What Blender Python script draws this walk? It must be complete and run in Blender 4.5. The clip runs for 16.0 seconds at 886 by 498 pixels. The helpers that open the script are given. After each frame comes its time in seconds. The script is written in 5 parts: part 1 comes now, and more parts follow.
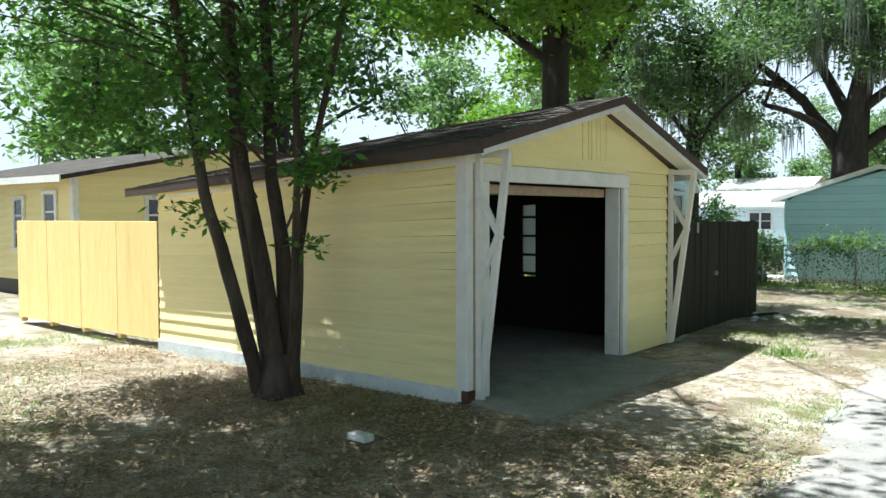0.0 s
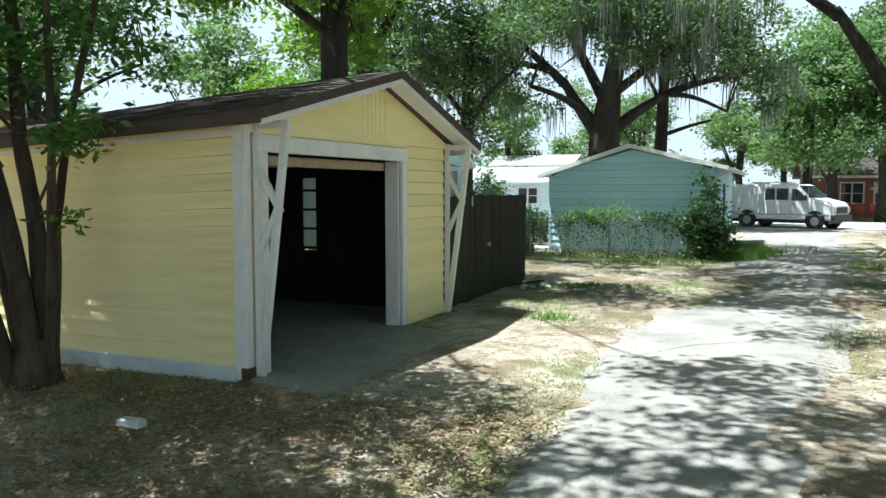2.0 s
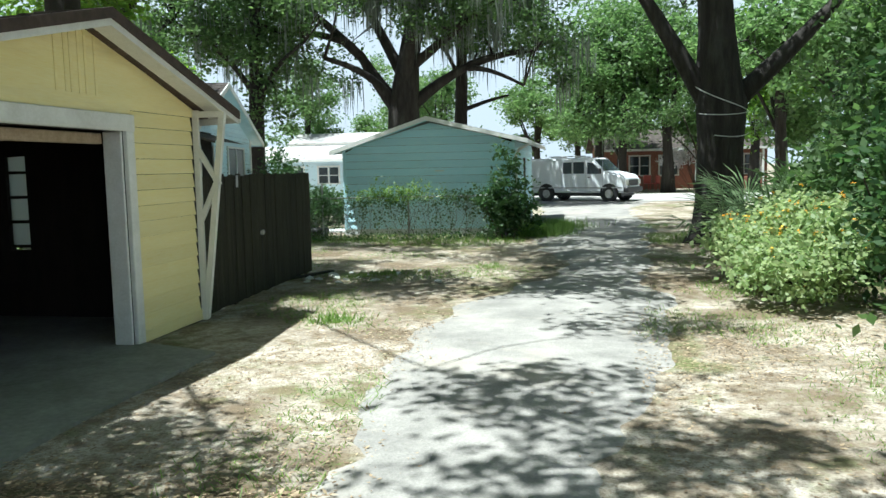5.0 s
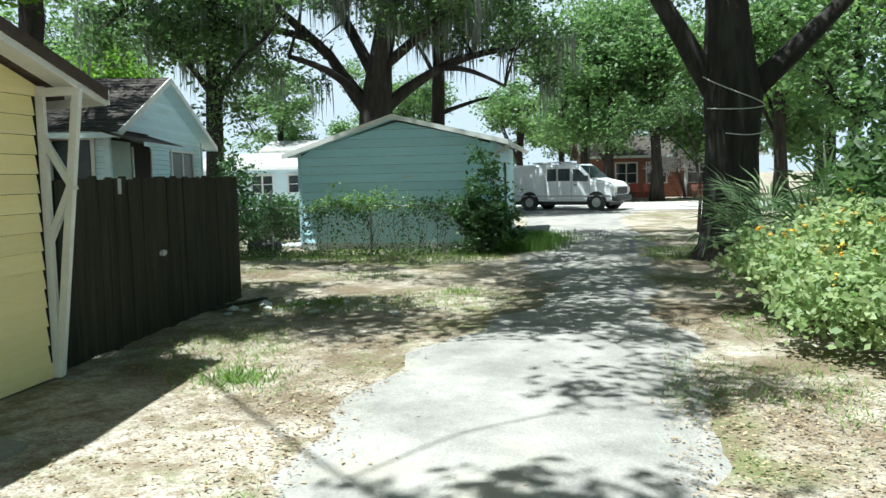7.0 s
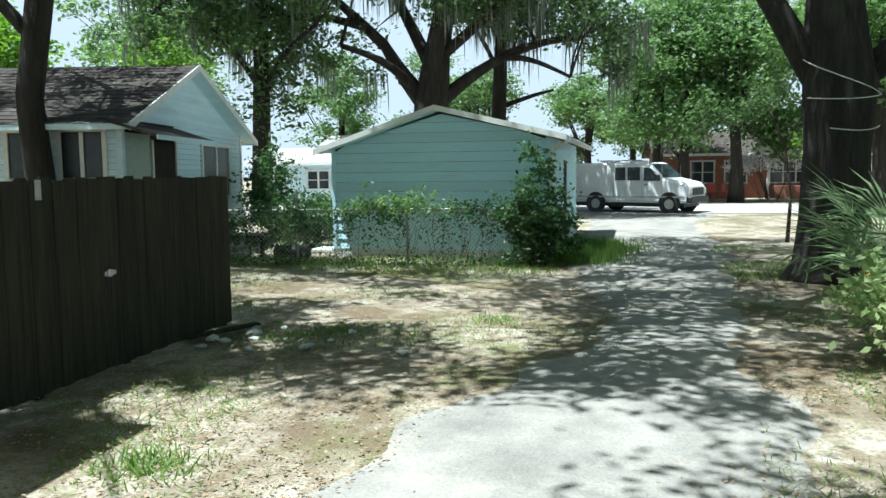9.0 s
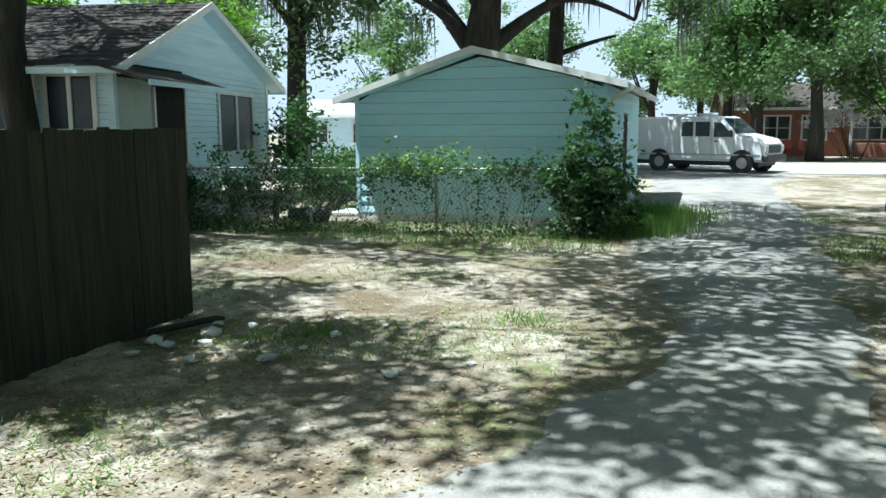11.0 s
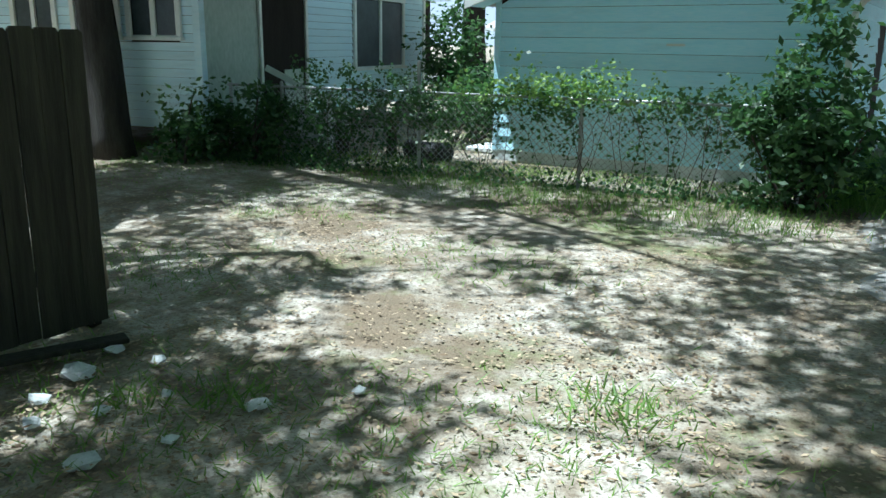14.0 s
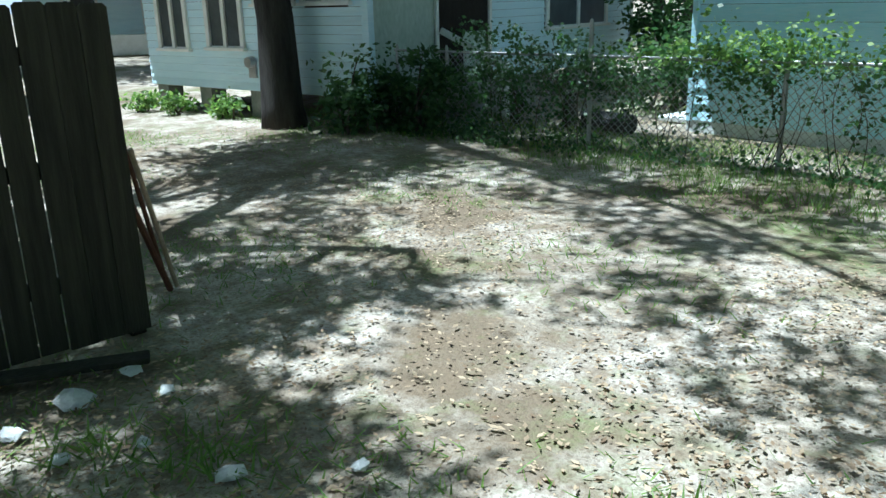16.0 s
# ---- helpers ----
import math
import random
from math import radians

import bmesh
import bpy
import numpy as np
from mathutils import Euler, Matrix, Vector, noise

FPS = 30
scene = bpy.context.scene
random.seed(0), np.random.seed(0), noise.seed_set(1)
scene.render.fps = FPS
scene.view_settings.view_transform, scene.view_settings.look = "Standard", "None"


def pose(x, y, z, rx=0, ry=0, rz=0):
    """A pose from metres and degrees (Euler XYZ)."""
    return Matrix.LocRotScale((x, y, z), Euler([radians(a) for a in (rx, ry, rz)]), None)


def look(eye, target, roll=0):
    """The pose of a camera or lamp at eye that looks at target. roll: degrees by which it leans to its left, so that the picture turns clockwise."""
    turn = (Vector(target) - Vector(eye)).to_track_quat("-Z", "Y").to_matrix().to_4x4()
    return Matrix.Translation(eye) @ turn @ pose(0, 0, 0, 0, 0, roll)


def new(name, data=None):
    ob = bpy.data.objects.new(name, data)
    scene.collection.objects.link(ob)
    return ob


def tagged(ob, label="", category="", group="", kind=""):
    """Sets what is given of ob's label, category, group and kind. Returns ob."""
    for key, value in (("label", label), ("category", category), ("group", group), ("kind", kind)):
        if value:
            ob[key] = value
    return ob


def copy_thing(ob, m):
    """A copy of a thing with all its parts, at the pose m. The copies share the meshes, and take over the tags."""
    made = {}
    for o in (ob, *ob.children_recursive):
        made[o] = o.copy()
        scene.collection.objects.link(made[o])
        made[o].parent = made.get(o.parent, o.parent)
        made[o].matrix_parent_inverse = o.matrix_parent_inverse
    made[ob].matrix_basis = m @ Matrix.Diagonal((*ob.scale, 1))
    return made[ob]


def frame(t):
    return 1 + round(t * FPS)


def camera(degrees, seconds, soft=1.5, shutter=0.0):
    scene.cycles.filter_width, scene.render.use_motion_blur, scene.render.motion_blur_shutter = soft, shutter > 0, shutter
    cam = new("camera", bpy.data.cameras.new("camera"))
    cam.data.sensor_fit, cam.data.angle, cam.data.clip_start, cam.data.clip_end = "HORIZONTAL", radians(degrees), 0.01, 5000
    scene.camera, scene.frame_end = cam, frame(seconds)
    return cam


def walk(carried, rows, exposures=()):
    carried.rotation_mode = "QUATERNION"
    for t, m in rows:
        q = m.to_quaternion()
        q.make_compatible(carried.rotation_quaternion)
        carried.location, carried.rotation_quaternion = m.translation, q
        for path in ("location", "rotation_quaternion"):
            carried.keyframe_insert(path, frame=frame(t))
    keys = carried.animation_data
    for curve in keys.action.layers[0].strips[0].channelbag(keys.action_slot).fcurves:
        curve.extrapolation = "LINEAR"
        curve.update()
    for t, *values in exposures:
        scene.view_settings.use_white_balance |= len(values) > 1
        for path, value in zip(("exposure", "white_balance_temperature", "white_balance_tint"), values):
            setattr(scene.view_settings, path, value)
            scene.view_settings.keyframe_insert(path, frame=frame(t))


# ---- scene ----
cam = camera(57.6, 16.0)
PATH = [
    (0, (4.797, -6.299, 1.866), (3.54, -4.746, 1.78), -0.2),
    (0.5, (4.793, -6.339, 1.866), (3.648, -4.702, 1.765), -0.0),
    (1, (4.787, -6.347, 1.853), (3.758, -4.636, 1.739), -0.1),
    (1.5, (4.791, -6.322, 1.828), (3.878, -4.547, 1.702), -0.1),
    (2, (4.78, -6.276, 1.841), (3.985, -4.446, 1.692), -0.0),
    (2.5, (4.755, -6.242, 1.83), (4.083, -4.366, 1.665), -0.0),
    (3, (4.775, -6.236, 1.843), (4.218, -4.324, 1.656), 0.1),
    (3.5, (4.764, -6.058, 1.838), (4.297, -4.123, 1.64), -0.1),
    (4, (4.78, -5.555, 1.802), (4.347, -3.613, 1.602), -1.0),
    (4.5, (4.664, -4.914, 1.798), (4.278, -2.962, 1.597), -1.1),
    (5, (4.59, -4.224, 1.779), (4.242, -2.265, 1.576), -1.2),
    (7.5, (4.448, -0.978, 1.665), (4.141, 0.99, 1.491), -1.3),
    (8, (4.463, -0.467, 1.72), (4.108, 1.494, 1.55), -0.8),
    (8.5, (4.534, 0.073, 1.726), (4.118, 2.021, 1.554), -0.9),
    (9, (4.553, 0.677, 1.739), (4.079, 2.611, 1.55), -0.7),
    (9.5, (4.509, 1.271, 1.738), (3.986, 3.189, 1.521), -0.8),
    (12, (4.352, 4.103, 1.718), (3.663, 5.946, 1.359), 0.2),
    (12.5, (4.331, 4.732, 1.709), (3.577, 6.542, 1.316), 0.3),
    (13, (4.213, 5.36, 1.69), (3.392, 7.132, 1.258), 0.7),
    (13.5, (4.129, 5.98, 1.655), (3.204, 7.692, 1.193), 0.8),
    (14, (4.125, 6.51, 1.68), (3.067, 8.132, 1.182), 0.7),
    (14.5, (4.081, 7.008, 1.689), (2.891, 8.524, 1.155), 0.3),
    (15, (4.115, 7.398, 1.693), (2.801, 8.795, 1.126), -1.0),
    (15.5, (4.075, 7.693, 1.697), (2.677, 8.996, 1.107), -1.4),
    (16, (4.055, 7.908, 1.7), (2.592, 9.136, 1.107), -1.5),
]
walk(cam, [(t, look(eye, target, roll)) for t, eye, target, roll in PATH],
     exposures=[(0.0, 1.25, 5550, 4.0), (4.0, 1.05, 5550, 2.0), (9.5, 1.0, 5400, 0.5), (13.0, 1.02, 5080, 0.5), (16.0, 1.0, 4900, 2.0)])

# ---- world, sun ----
SUN = Vector((-0.28, -0.2, 1.0)).normalized()
world = bpy.data.worlds.new("sky")
scene.world = world
world.use_nodes = True
wn = world.node_tree.nodes
sky = wn.new("ShaderNodeTexSky")
sky.sky_type = "NISHITA"
sky.sun_disc = False
sky.sun_elevation = math.asin(SUN.z)
sky.sun_rotation = math.atan2(SUN.x, SUN.y)
sky.dust_density = 3.0
world.node_tree.links.new(sky.outputs[0], wn["Background"].inputs[0])
wn["Background"].inputs[1].default_value = 0.032
sun = new("sun", bpy.data.lights.new("sun", "SUN"))
sun.data.energy = 5.0
sun.data.angle = radians(0.55)
sun.data.color = (1.0, 0.95, 0.86)
sun.matrix_world = look(SUN * 60, (0, 0, 0))

# ---- materials ----


def node(nt, kind, **values):
    n = nt.nodes.new("ShaderNode" + kind)
    for k, v in values.items():
        n.inputs[k].default_value = v
    return n


def mat(name, c1, c2, scale=6.0, rough=0.8, bump=0.3, stretch=(1, 1, 1), stain=None, stain_amount=0.35, vary=0.12, metal=0.0, fine=9.0):
    """A surface with two scales of noise, stains and a small difference from piece to piece."""
    m = bpy.data.materials.new(name)
    m.use_nodes = True
    nt = m.node_tree
    link = nt.links.new
    p = nt.nodes["Principled BSDF"]
    p.inputs["Roughness"].default_value = rough
    p.inputs["Metallic"].default_value = metal
    tc = nt.nodes.new("ShaderNodeTexCoord")
    mp = nt.nodes.new("ShaderNodeMapping")
    mp.inputs["Scale"].default_value = stretch
    link(tc.outputs["Object"], mp.inputs["Vector"])
    info = nt.nodes.new("ShaderNodeObjectInfo")
    mul = nt.nodes.new("ShaderNodeMath")
    mul.operation = "MULTIPLY"
    mul.inputs[1].default_value = 40
    link(info.outputs["Random"], mul.inputs[0])
    a = node(nt, "TexNoise", Scale=scale, Detail=6.0, Roughness=0.65)
    a.noise_dimensions = "4D"
    b = node(nt, "TexNoise", Scale=scale * fine, Detail=4.0)
    b.noise_dimensions = "4D"
    for n in (a, b):
        link(mp.outputs[0], n.inputs["Vector"])
        link(mul.outputs[0], n.inputs["W"])
    r = nt.nodes.new("ShaderNodeValToRGB")
    r.color_ramp.elements[0].position, r.color_ramp.elements[1].position = 0.35, 0.65
    r.color_ramp.elements[0].color, r.color_ramp.elements[1].color = (*c1, 1), (*c2, 1)
    link(a.outputs["Fac"], r.inputs[0])
    col = r.outputs[0]
    mx = nt.nodes.new("ShaderNodeMix")
    mx.data_type, mx.blend_type = "RGBA", "OVERLAY"
    mx.inputs[0].default_value = 0.35
    link(col, mx.inputs[6])
    link(b.outputs["Fac"], mx.inputs[7])
    col = mx.outputs[2]
    if stain:
        s = node(nt, "TexNoise", Scale=scale * 0.35, Detail=8.0, Roughness=0.7)
        link(mp.outputs[0], s.inputs["Vector"])
        sr = nt.nodes.new("ShaderNodeValToRGB")
        sr.color_ramp.elements[0].position, sr.color_ramp.elements[1].position = 0.52, 0.72
        sr.color_ramp.elements[1].color = (stain_amount, stain_amount, stain_amount, 1)
        link(s.outputs["Fac"], sr.inputs[0])
        sm = nt.nodes.new("ShaderNodeMix")
        sm.data_type = "RGBA"
        sm.inputs[7].default_value = (*stain, 1)
        link(sr.outputs[0], sm.inputs[0])
        link(col, sm.inputs[6])
        col = sm.outputs[2]
    hs = nt.nodes.new("ShaderNodeHueSaturation")
    mr = node(nt, "MapRange")
    mr.inputs[3].default_value, mr.inputs[4].default_value = 1 - vary, 1 + vary
    link(info.outputs["Random"], mr.inputs[0])
    link(mr.outputs[0], hs.inputs["Value"])
    link(col, hs.inputs["Color"])
    link(hs.outputs[0], p.inputs["Base Color"])
    bp = node(nt, "Bump", Strength=bump, Distance=0.02)
    link(b.outputs["Fac"], bp.inputs["Height"])
    link(bp.outputs[0], p.inputs["Normal"])
    return m


def leaf_mat(name, c1, c2, through_light=0.45, rough=0.5):
    """Leaves: each its own shade, light shining through."""
    m = bpy.data.materials.new(name)
    m.use_nodes = True
    nt = m.node_tree
    link = nt.links.new
    p = nt.nodes["Principled BSDF"]
    p.inputs["Roughness"].default_value = rough
    g = nt.nodes.new("ShaderNodeNewGeometry")
    r = nt.nodes.new("ShaderNodeValToRGB")
    r.color_ramp.elements[0].color, r.color_ramp.elements[1].color = (*c1, 1), (*c2, 1)
    link(g.outputs["Random Per Island"], r.inputs[0])
    link(r.outputs[0], p.inputs["Base Color"])
    t = nt.nodes.new("ShaderNodeBsdfTranslucent")
    hs = nt.nodes.new("ShaderNodeHueSaturation")
    hs.inputs["Value"].default_value, hs.inputs["Saturation"].default_value = 1.7, 1.1
    link(r.outputs[0], hs.inputs["Color"])
    link(hs.outputs[0], t.inputs[0])
    x = nt.nodes.new("ShaderNodeMixShader")
    x.inputs[0].default_value = through_light
    link(p.outputs[0], x.inputs[1])
    link(t.outputs[0], x.inputs[2])
    link(x.outputs[0], nt.nodes["Material Output"].inputs[0])
    return m


def ground_mat():
    m = bpy.data.materials.new("sandy_soil")
    m.use_nodes = True
    nt = m.node_tree
    link = nt.links.new
    p = nt.nodes["Principled BSDF"]
    p.inputs["Roughness"].default_value = 0.95
    tc = nt.nodes.new("ShaderNodeTexCoord")

    def nz(scale, detail, lo, hi):
        n = node(nt, "TexNoise", Scale=scale, Detail=detail, Roughness=0.68)
        link(tc.outputs["Object"], n.inputs["Vector"])
        r = nt.nodes.new("ShaderNodeValToRGB")
        r.color_ramp.elements[0].position, r.color_ramp.elements[1].position = lo, hi
        link(n.outputs["Fac"], r.inputs[0])
        return r, n

    def mix(fac, a, b):
        x = nt.nodes.new("ShaderNodeMix")
        x.data_type = "RGBA"
        link(fac, x.inputs[0])
        if isinstance(a, tuple):
            x.inputs[6].default_value = (*a, 1)
        else:
            link(a, x.inputs[6])
        x.inputs[7].default_value = (*b, 1)
        return x.outputs[2]
    sand, _ = nz(1.3, 9, 0.38, 0.6)
    litter, _ = nz(0.55, 10, 0.47, 0.60)
    grass, _ = nz(0.42, 8, 0.53, 0.62)
    specks, sn = nz(38, 3, 0.5, 0.62)
    crumbs, _ = nz(3.4, 7, 0.5, 0.6)
    sprouts, _ = nz(2.1, 9, 0.55, 0.63)
    mulch, _ = nz(9.0, 6, 0.47, 0.6)
    c = mix(sand.outputs[0], (0.40, 0.35, 0.265), (0.58, 0.525, 0.435))
    c = mix(litter.outputs[0], c, (0.17, 0.13, 0.08))
    c = mix(grass.outputs[0], c, (0.17, 0.19, 0.07))
    for mask, amount, tone in ((crumbs, 0.7, (0.19, 0.14, 0.085)), (sprouts, 0.55, (0.15, 0.17, 0.055)), (mulch, 0.45, (0.20, 0.15, 0.095))):
        part_of = nt.nodes.new("ShaderNodeMath")
        part_of.operation = "MULTIPLY"
        part_of.inputs[1].default_value = amount
        link(mask.outputs[0], part_of.inputs[0])
        c = mix(part_of.outputs[0], c, tone)
    k = nt.nodes.new("ShaderNodeMath")
    k.operation = "MULTIPLY"
    k.inputs[1].default_value = 0.55
    link(specks.outputs[0], k.inputs[0])
    c = mix(k.outputs[0], c, (0.12, 0.085, 0.05))
    link(c, p.inputs["Base Color"])
    bp = node(nt, "Bump", Strength=0.7, Distance=0.03)
    link(sn.outputs["Fac"], bp.inputs["Height"])
    link(bp.outputs[0], p.inputs["Normal"])
    return m


M_YELLOW = mat("yellow_paint", (0.88, 0.77, 0.37), (0.93, 0.83, 0.44), 3.0, 0.6, 0.12, (0.3, 0.3, 3), (0.55, 0.45, 0.22), 0.35, 0.05)
M_YELLOW_FENCE = mat("yellow_fence_paint", (0.84, 0.62, 0.24), (0.88, 0.68, 0.30), 2.0, 0.65, 0.15, (3, 3, 0.3), (0.62, 0.40, 0.12), 0.4, 0.04)
M_WHITE = mat("white_paint", (0.72, 0.72, 0.68), (0.82, 0.82, 0.79), 5.0, 0.55, 0.15, (1, 1, 1), (0.45, 0.42, 0.36), 0.4, 0.05)
M_BLUE = mat("pale_blue_paint", (0.54, 0.80, 0.90), (0.60, 0.85, 0.94), 2.5, 0.6, 0.12, (0.4, 0.4, 3), (0.38, 0.48, 0.50), 0.4, 0.05)
M_HOUSE = mat("house_white_paint", (0.62, 0.78, 0.86), (0.70, 0.85, 0.91), 2.5, 0.6, 0.12, (0.4, 0.4, 3), (0.42, 0.46, 0.44), 0.4, 0.05)
M_PANEL = mat("grey_green_panel", (0.42, 0.50, 0.44), (0.50, 0.57, 0.51), 2.0, 0.7, 0.1, (1, 1, 0.5), (0.30, 0.34, 0.28), 0.4, 0.05)
M_FENCE = mat("weathered_fence", (0.014, 0.0132, 0.0075), (0.046, 0.042, 0.025), 3.0, 0.9, 0.5, (6, 6, 0.4), (0.016, 0.021, 0.007), 0.8, 0.18)
M_BARK = mat("bark", (0.035, 0.024, 0.017), (0.10, 0.072, 0.054), 5.0, 0.95, 0.9, (1.6, 1.6, 0.35), (0.16, 0.17, 0.13), 0.4, 0.1)
M_BARK_OAK = mat("oak_bark", (0.018, 0.015, 0.013), (0.05, 0.043, 0.036), 4.0, 0.95, 1.0, (1.8, 1.8, 0.3), (0.12, 0.12, 0.10), 0.4, 0.1)
M_SHINGLE = mat("brown_shingle", (0.028, 0.022, 0.019), (0.075, 0.062, 0.052), 5.0, 0.95, 0.6, (1, 1, 1), (0.20, 0.19, 0.15), 0.5, 0.2)
M_FASCIA = mat("brown_fascia", (0.045, 0.028, 0.022), (0.075, 0.05, 0.04), 4.0, 0.7, 0.2, (0.5, 3, 3), (0.12, 0.09, 0.07), 0.4, 0.05)
M_PALE_ROOF = mat("pale_roof", (0.36, 0.35, 0.34), (0.48, 0.47, 0.45), 3.0, 0.85, 0.3)
M_CONCRETE = mat("concrete", (0.22, 0.22, 0.185), (0.32, 0.315, 0.27), 2.2, 0.85, 0.3, (1, 1, 1), (0.15, 0.14, 0.12), 0.55, 0.03)
M_FOOT = mat("painted_footing", (0.55, 0.60, 0.60), (0.68, 0.72, 0.71), 3.0, 0.8, 0.4, (1, 1, 1), (0.28, 0.24, 0.18), 0.5, 0.03)
M_ASPHALT = mat("old_asphalt", (0.22, 0.21, 0.19), (0.38, 0.36, 0.325), 1.6, 0.9, 0.7, (1, 1, 1), (0.46, 0.41, 0.33), 0.9, 0.02, fine=30.0)
M_ROAD = mat("road_surface", (0.36, 0.35, 0.33), (0.46, 0.44, 0.41), 1.0, 0.9, 0.4, (1, 1, 1), (0.28, 0.27, 0.25), 0.5, 0.02)
# near-black wood: the shade of unlit interiors is put into the colour
M_DARK = mat("dark_shaded_wood", (0.014, 0.010, 0.008), (0.026, 0.020, 0.015), 3.0, 0.95, 0.3, (3, 3, 0.4))
M_TAN = mat("tan_wood", (0.40, 0.31, 0.20), (0.52, 0.42, 0.30), 5.0, 0.7, 0.3, (0.4, 3, 3), (0.25, 0.17, 0.10), 0.5, 0.05)
M_METAL = mat("galvanised_wire", (0.28, 0.28, 0.27), (0.42, 0.42, 0.41), 9.0, 0.5, 0.1, metal=0.8, stain=(0.16, 0.10, 0.06))
M_RUST = mat("rust", (0.09, 0.04, 0.025), (0.17, 0.075, 0.04), 14.0, 0.9, 0.5)
M_SCREEN = mat("window_screen", (0.03, 0.04, 0.05), (0.06, 0.075, 0.09), 3.0, 0.35, 0.02)
M_BLACK = mat("black_rubber", (0.018, 0.018, 0.018), (0.03, 0.03, 0.03), 8.0, 0.6, 0.1)
M_VAN = mat("van_white", (0.82, 0.84, 0.86), (0.87, 0.89, 0.91), 2.0, 0.3, 0.02, vary=0.02)
M_CHROME = mat("grey_metal", (0.40, 0.40, 0.41), (0.52, 0.52, 0.53), 9.0, 0.3, 0.05, metal=0.9)
M_LAMP = mat("headlight_lens", (0.55, 0.55, 0.52), (0.65, 0.65, 0.62), 9.0, 0.12, 0.02)
M_RED = mat("red_plastic", (0.45, 0.06, 0.04), (0.55, 0.09, 0.06), 6.0, 0.4, 0.05)
M_BRICK = mat("red_brick", (0.26, 0.10, 0.07), (0.36, 0.16, 0.11), 7.0, 0.9, 0.4, stain=(0.42, 0.34, 0.28))
M_RUBBLE = mat("white_rubble", (0.55, 0.56, 0.54), (0.72, 0.73, 0.70), 8.0, 0.9, 0.5, stain=(0.35, 0.30, 0.24))
M_MOSS = leaf_mat("spanish_moss_grey", (0.13, 0.15, 0.12), (0.24, 0.26, 0.22), 0.35, 0.9)
M_CRAPE = leaf_mat("crape_leaf", (0.04, 0.10, 0.02), (0.12, 0.23, 0.045), 0.5)
M_LIME = leaf_mat("lime_leaf", (0.10, 0.20, 0.03), (0.20, 0.32, 0.05))
M_OAK = leaf_mat("oak_leaf", (0.05, 0.095, 0.03), (0.12, 0.185, 0.065), 0.5)
M_FAR = leaf_mat("far_leaf", (0.09, 0.16, 0.055), (0.18, 0.27, 0.10), 0.5)
M_SHRUB = leaf_mat("shrub_leaf", (0.03, 0.07, 0.025), (0.08, 0.14, 0.045))
M_LANTANA = leaf_mat("lantana_leaf", (0.16, 0.24, 0.085), (0.38, 0.44, 0.22))
M_FLOWER = leaf_mat("lantana_flower", (0.75, 0.30, 0.03), (0.85, 0.55, 0.06), 0.3)
M_BLOSSOM = leaf_mat("white_blossom", (0.65, 0.62, 0.62), (0.8, 0.76, 0.78), 0.3)
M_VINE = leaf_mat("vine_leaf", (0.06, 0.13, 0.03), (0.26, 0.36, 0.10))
M_PALM = leaf_mat("palmetto_blade", (0.10, 0.17, 0.07), (0.24, 0.32, 0.16), 0.3, 0.4)
M_GRASS = leaf_mat("grass_blade", (0.09, 0.17, 0.03), (0.22, 0.32, 0.08), 0.4, 0.6)
M_LITTER = leaf_mat("dead_leaf", (0.15, 0.10, 0.055), (0.50, 0.39, 0.25), 0.15, 0.9)
M_SOIL = ground_mat()


def frosted_mat():
    m = bpy.data.materials.new("frosted_glass")
    m.use_nodes = True
    nt = m.node_tree
    t = nt.nodes.new("ShaderNodeBsdfTranslucent")
    t.inputs[0].default_value = (0.85, 0.88, 0.88, 1)
    x = nt.nodes.new("ShaderNodeMixShader")
    x.inputs[0].default_value = 0.85
    nt.links.new(nt.nodes["Principled BSDF"].outputs[0], x.inputs[1])
    nt.links.new(t.outputs[0], x.inputs[2])
    nt.links.new(x.outputs[0], nt.nodes["Material Output"].inputs[0])
    return m


M_DARK_GLASS = mat("dark_window_glass", (0.03, 0.04, 0.045), (0.05, 0.06, 0.065), 2.0, 0.08, 0.01)
M_FROST = frosted_mat()

# ---- mesh helpers ----


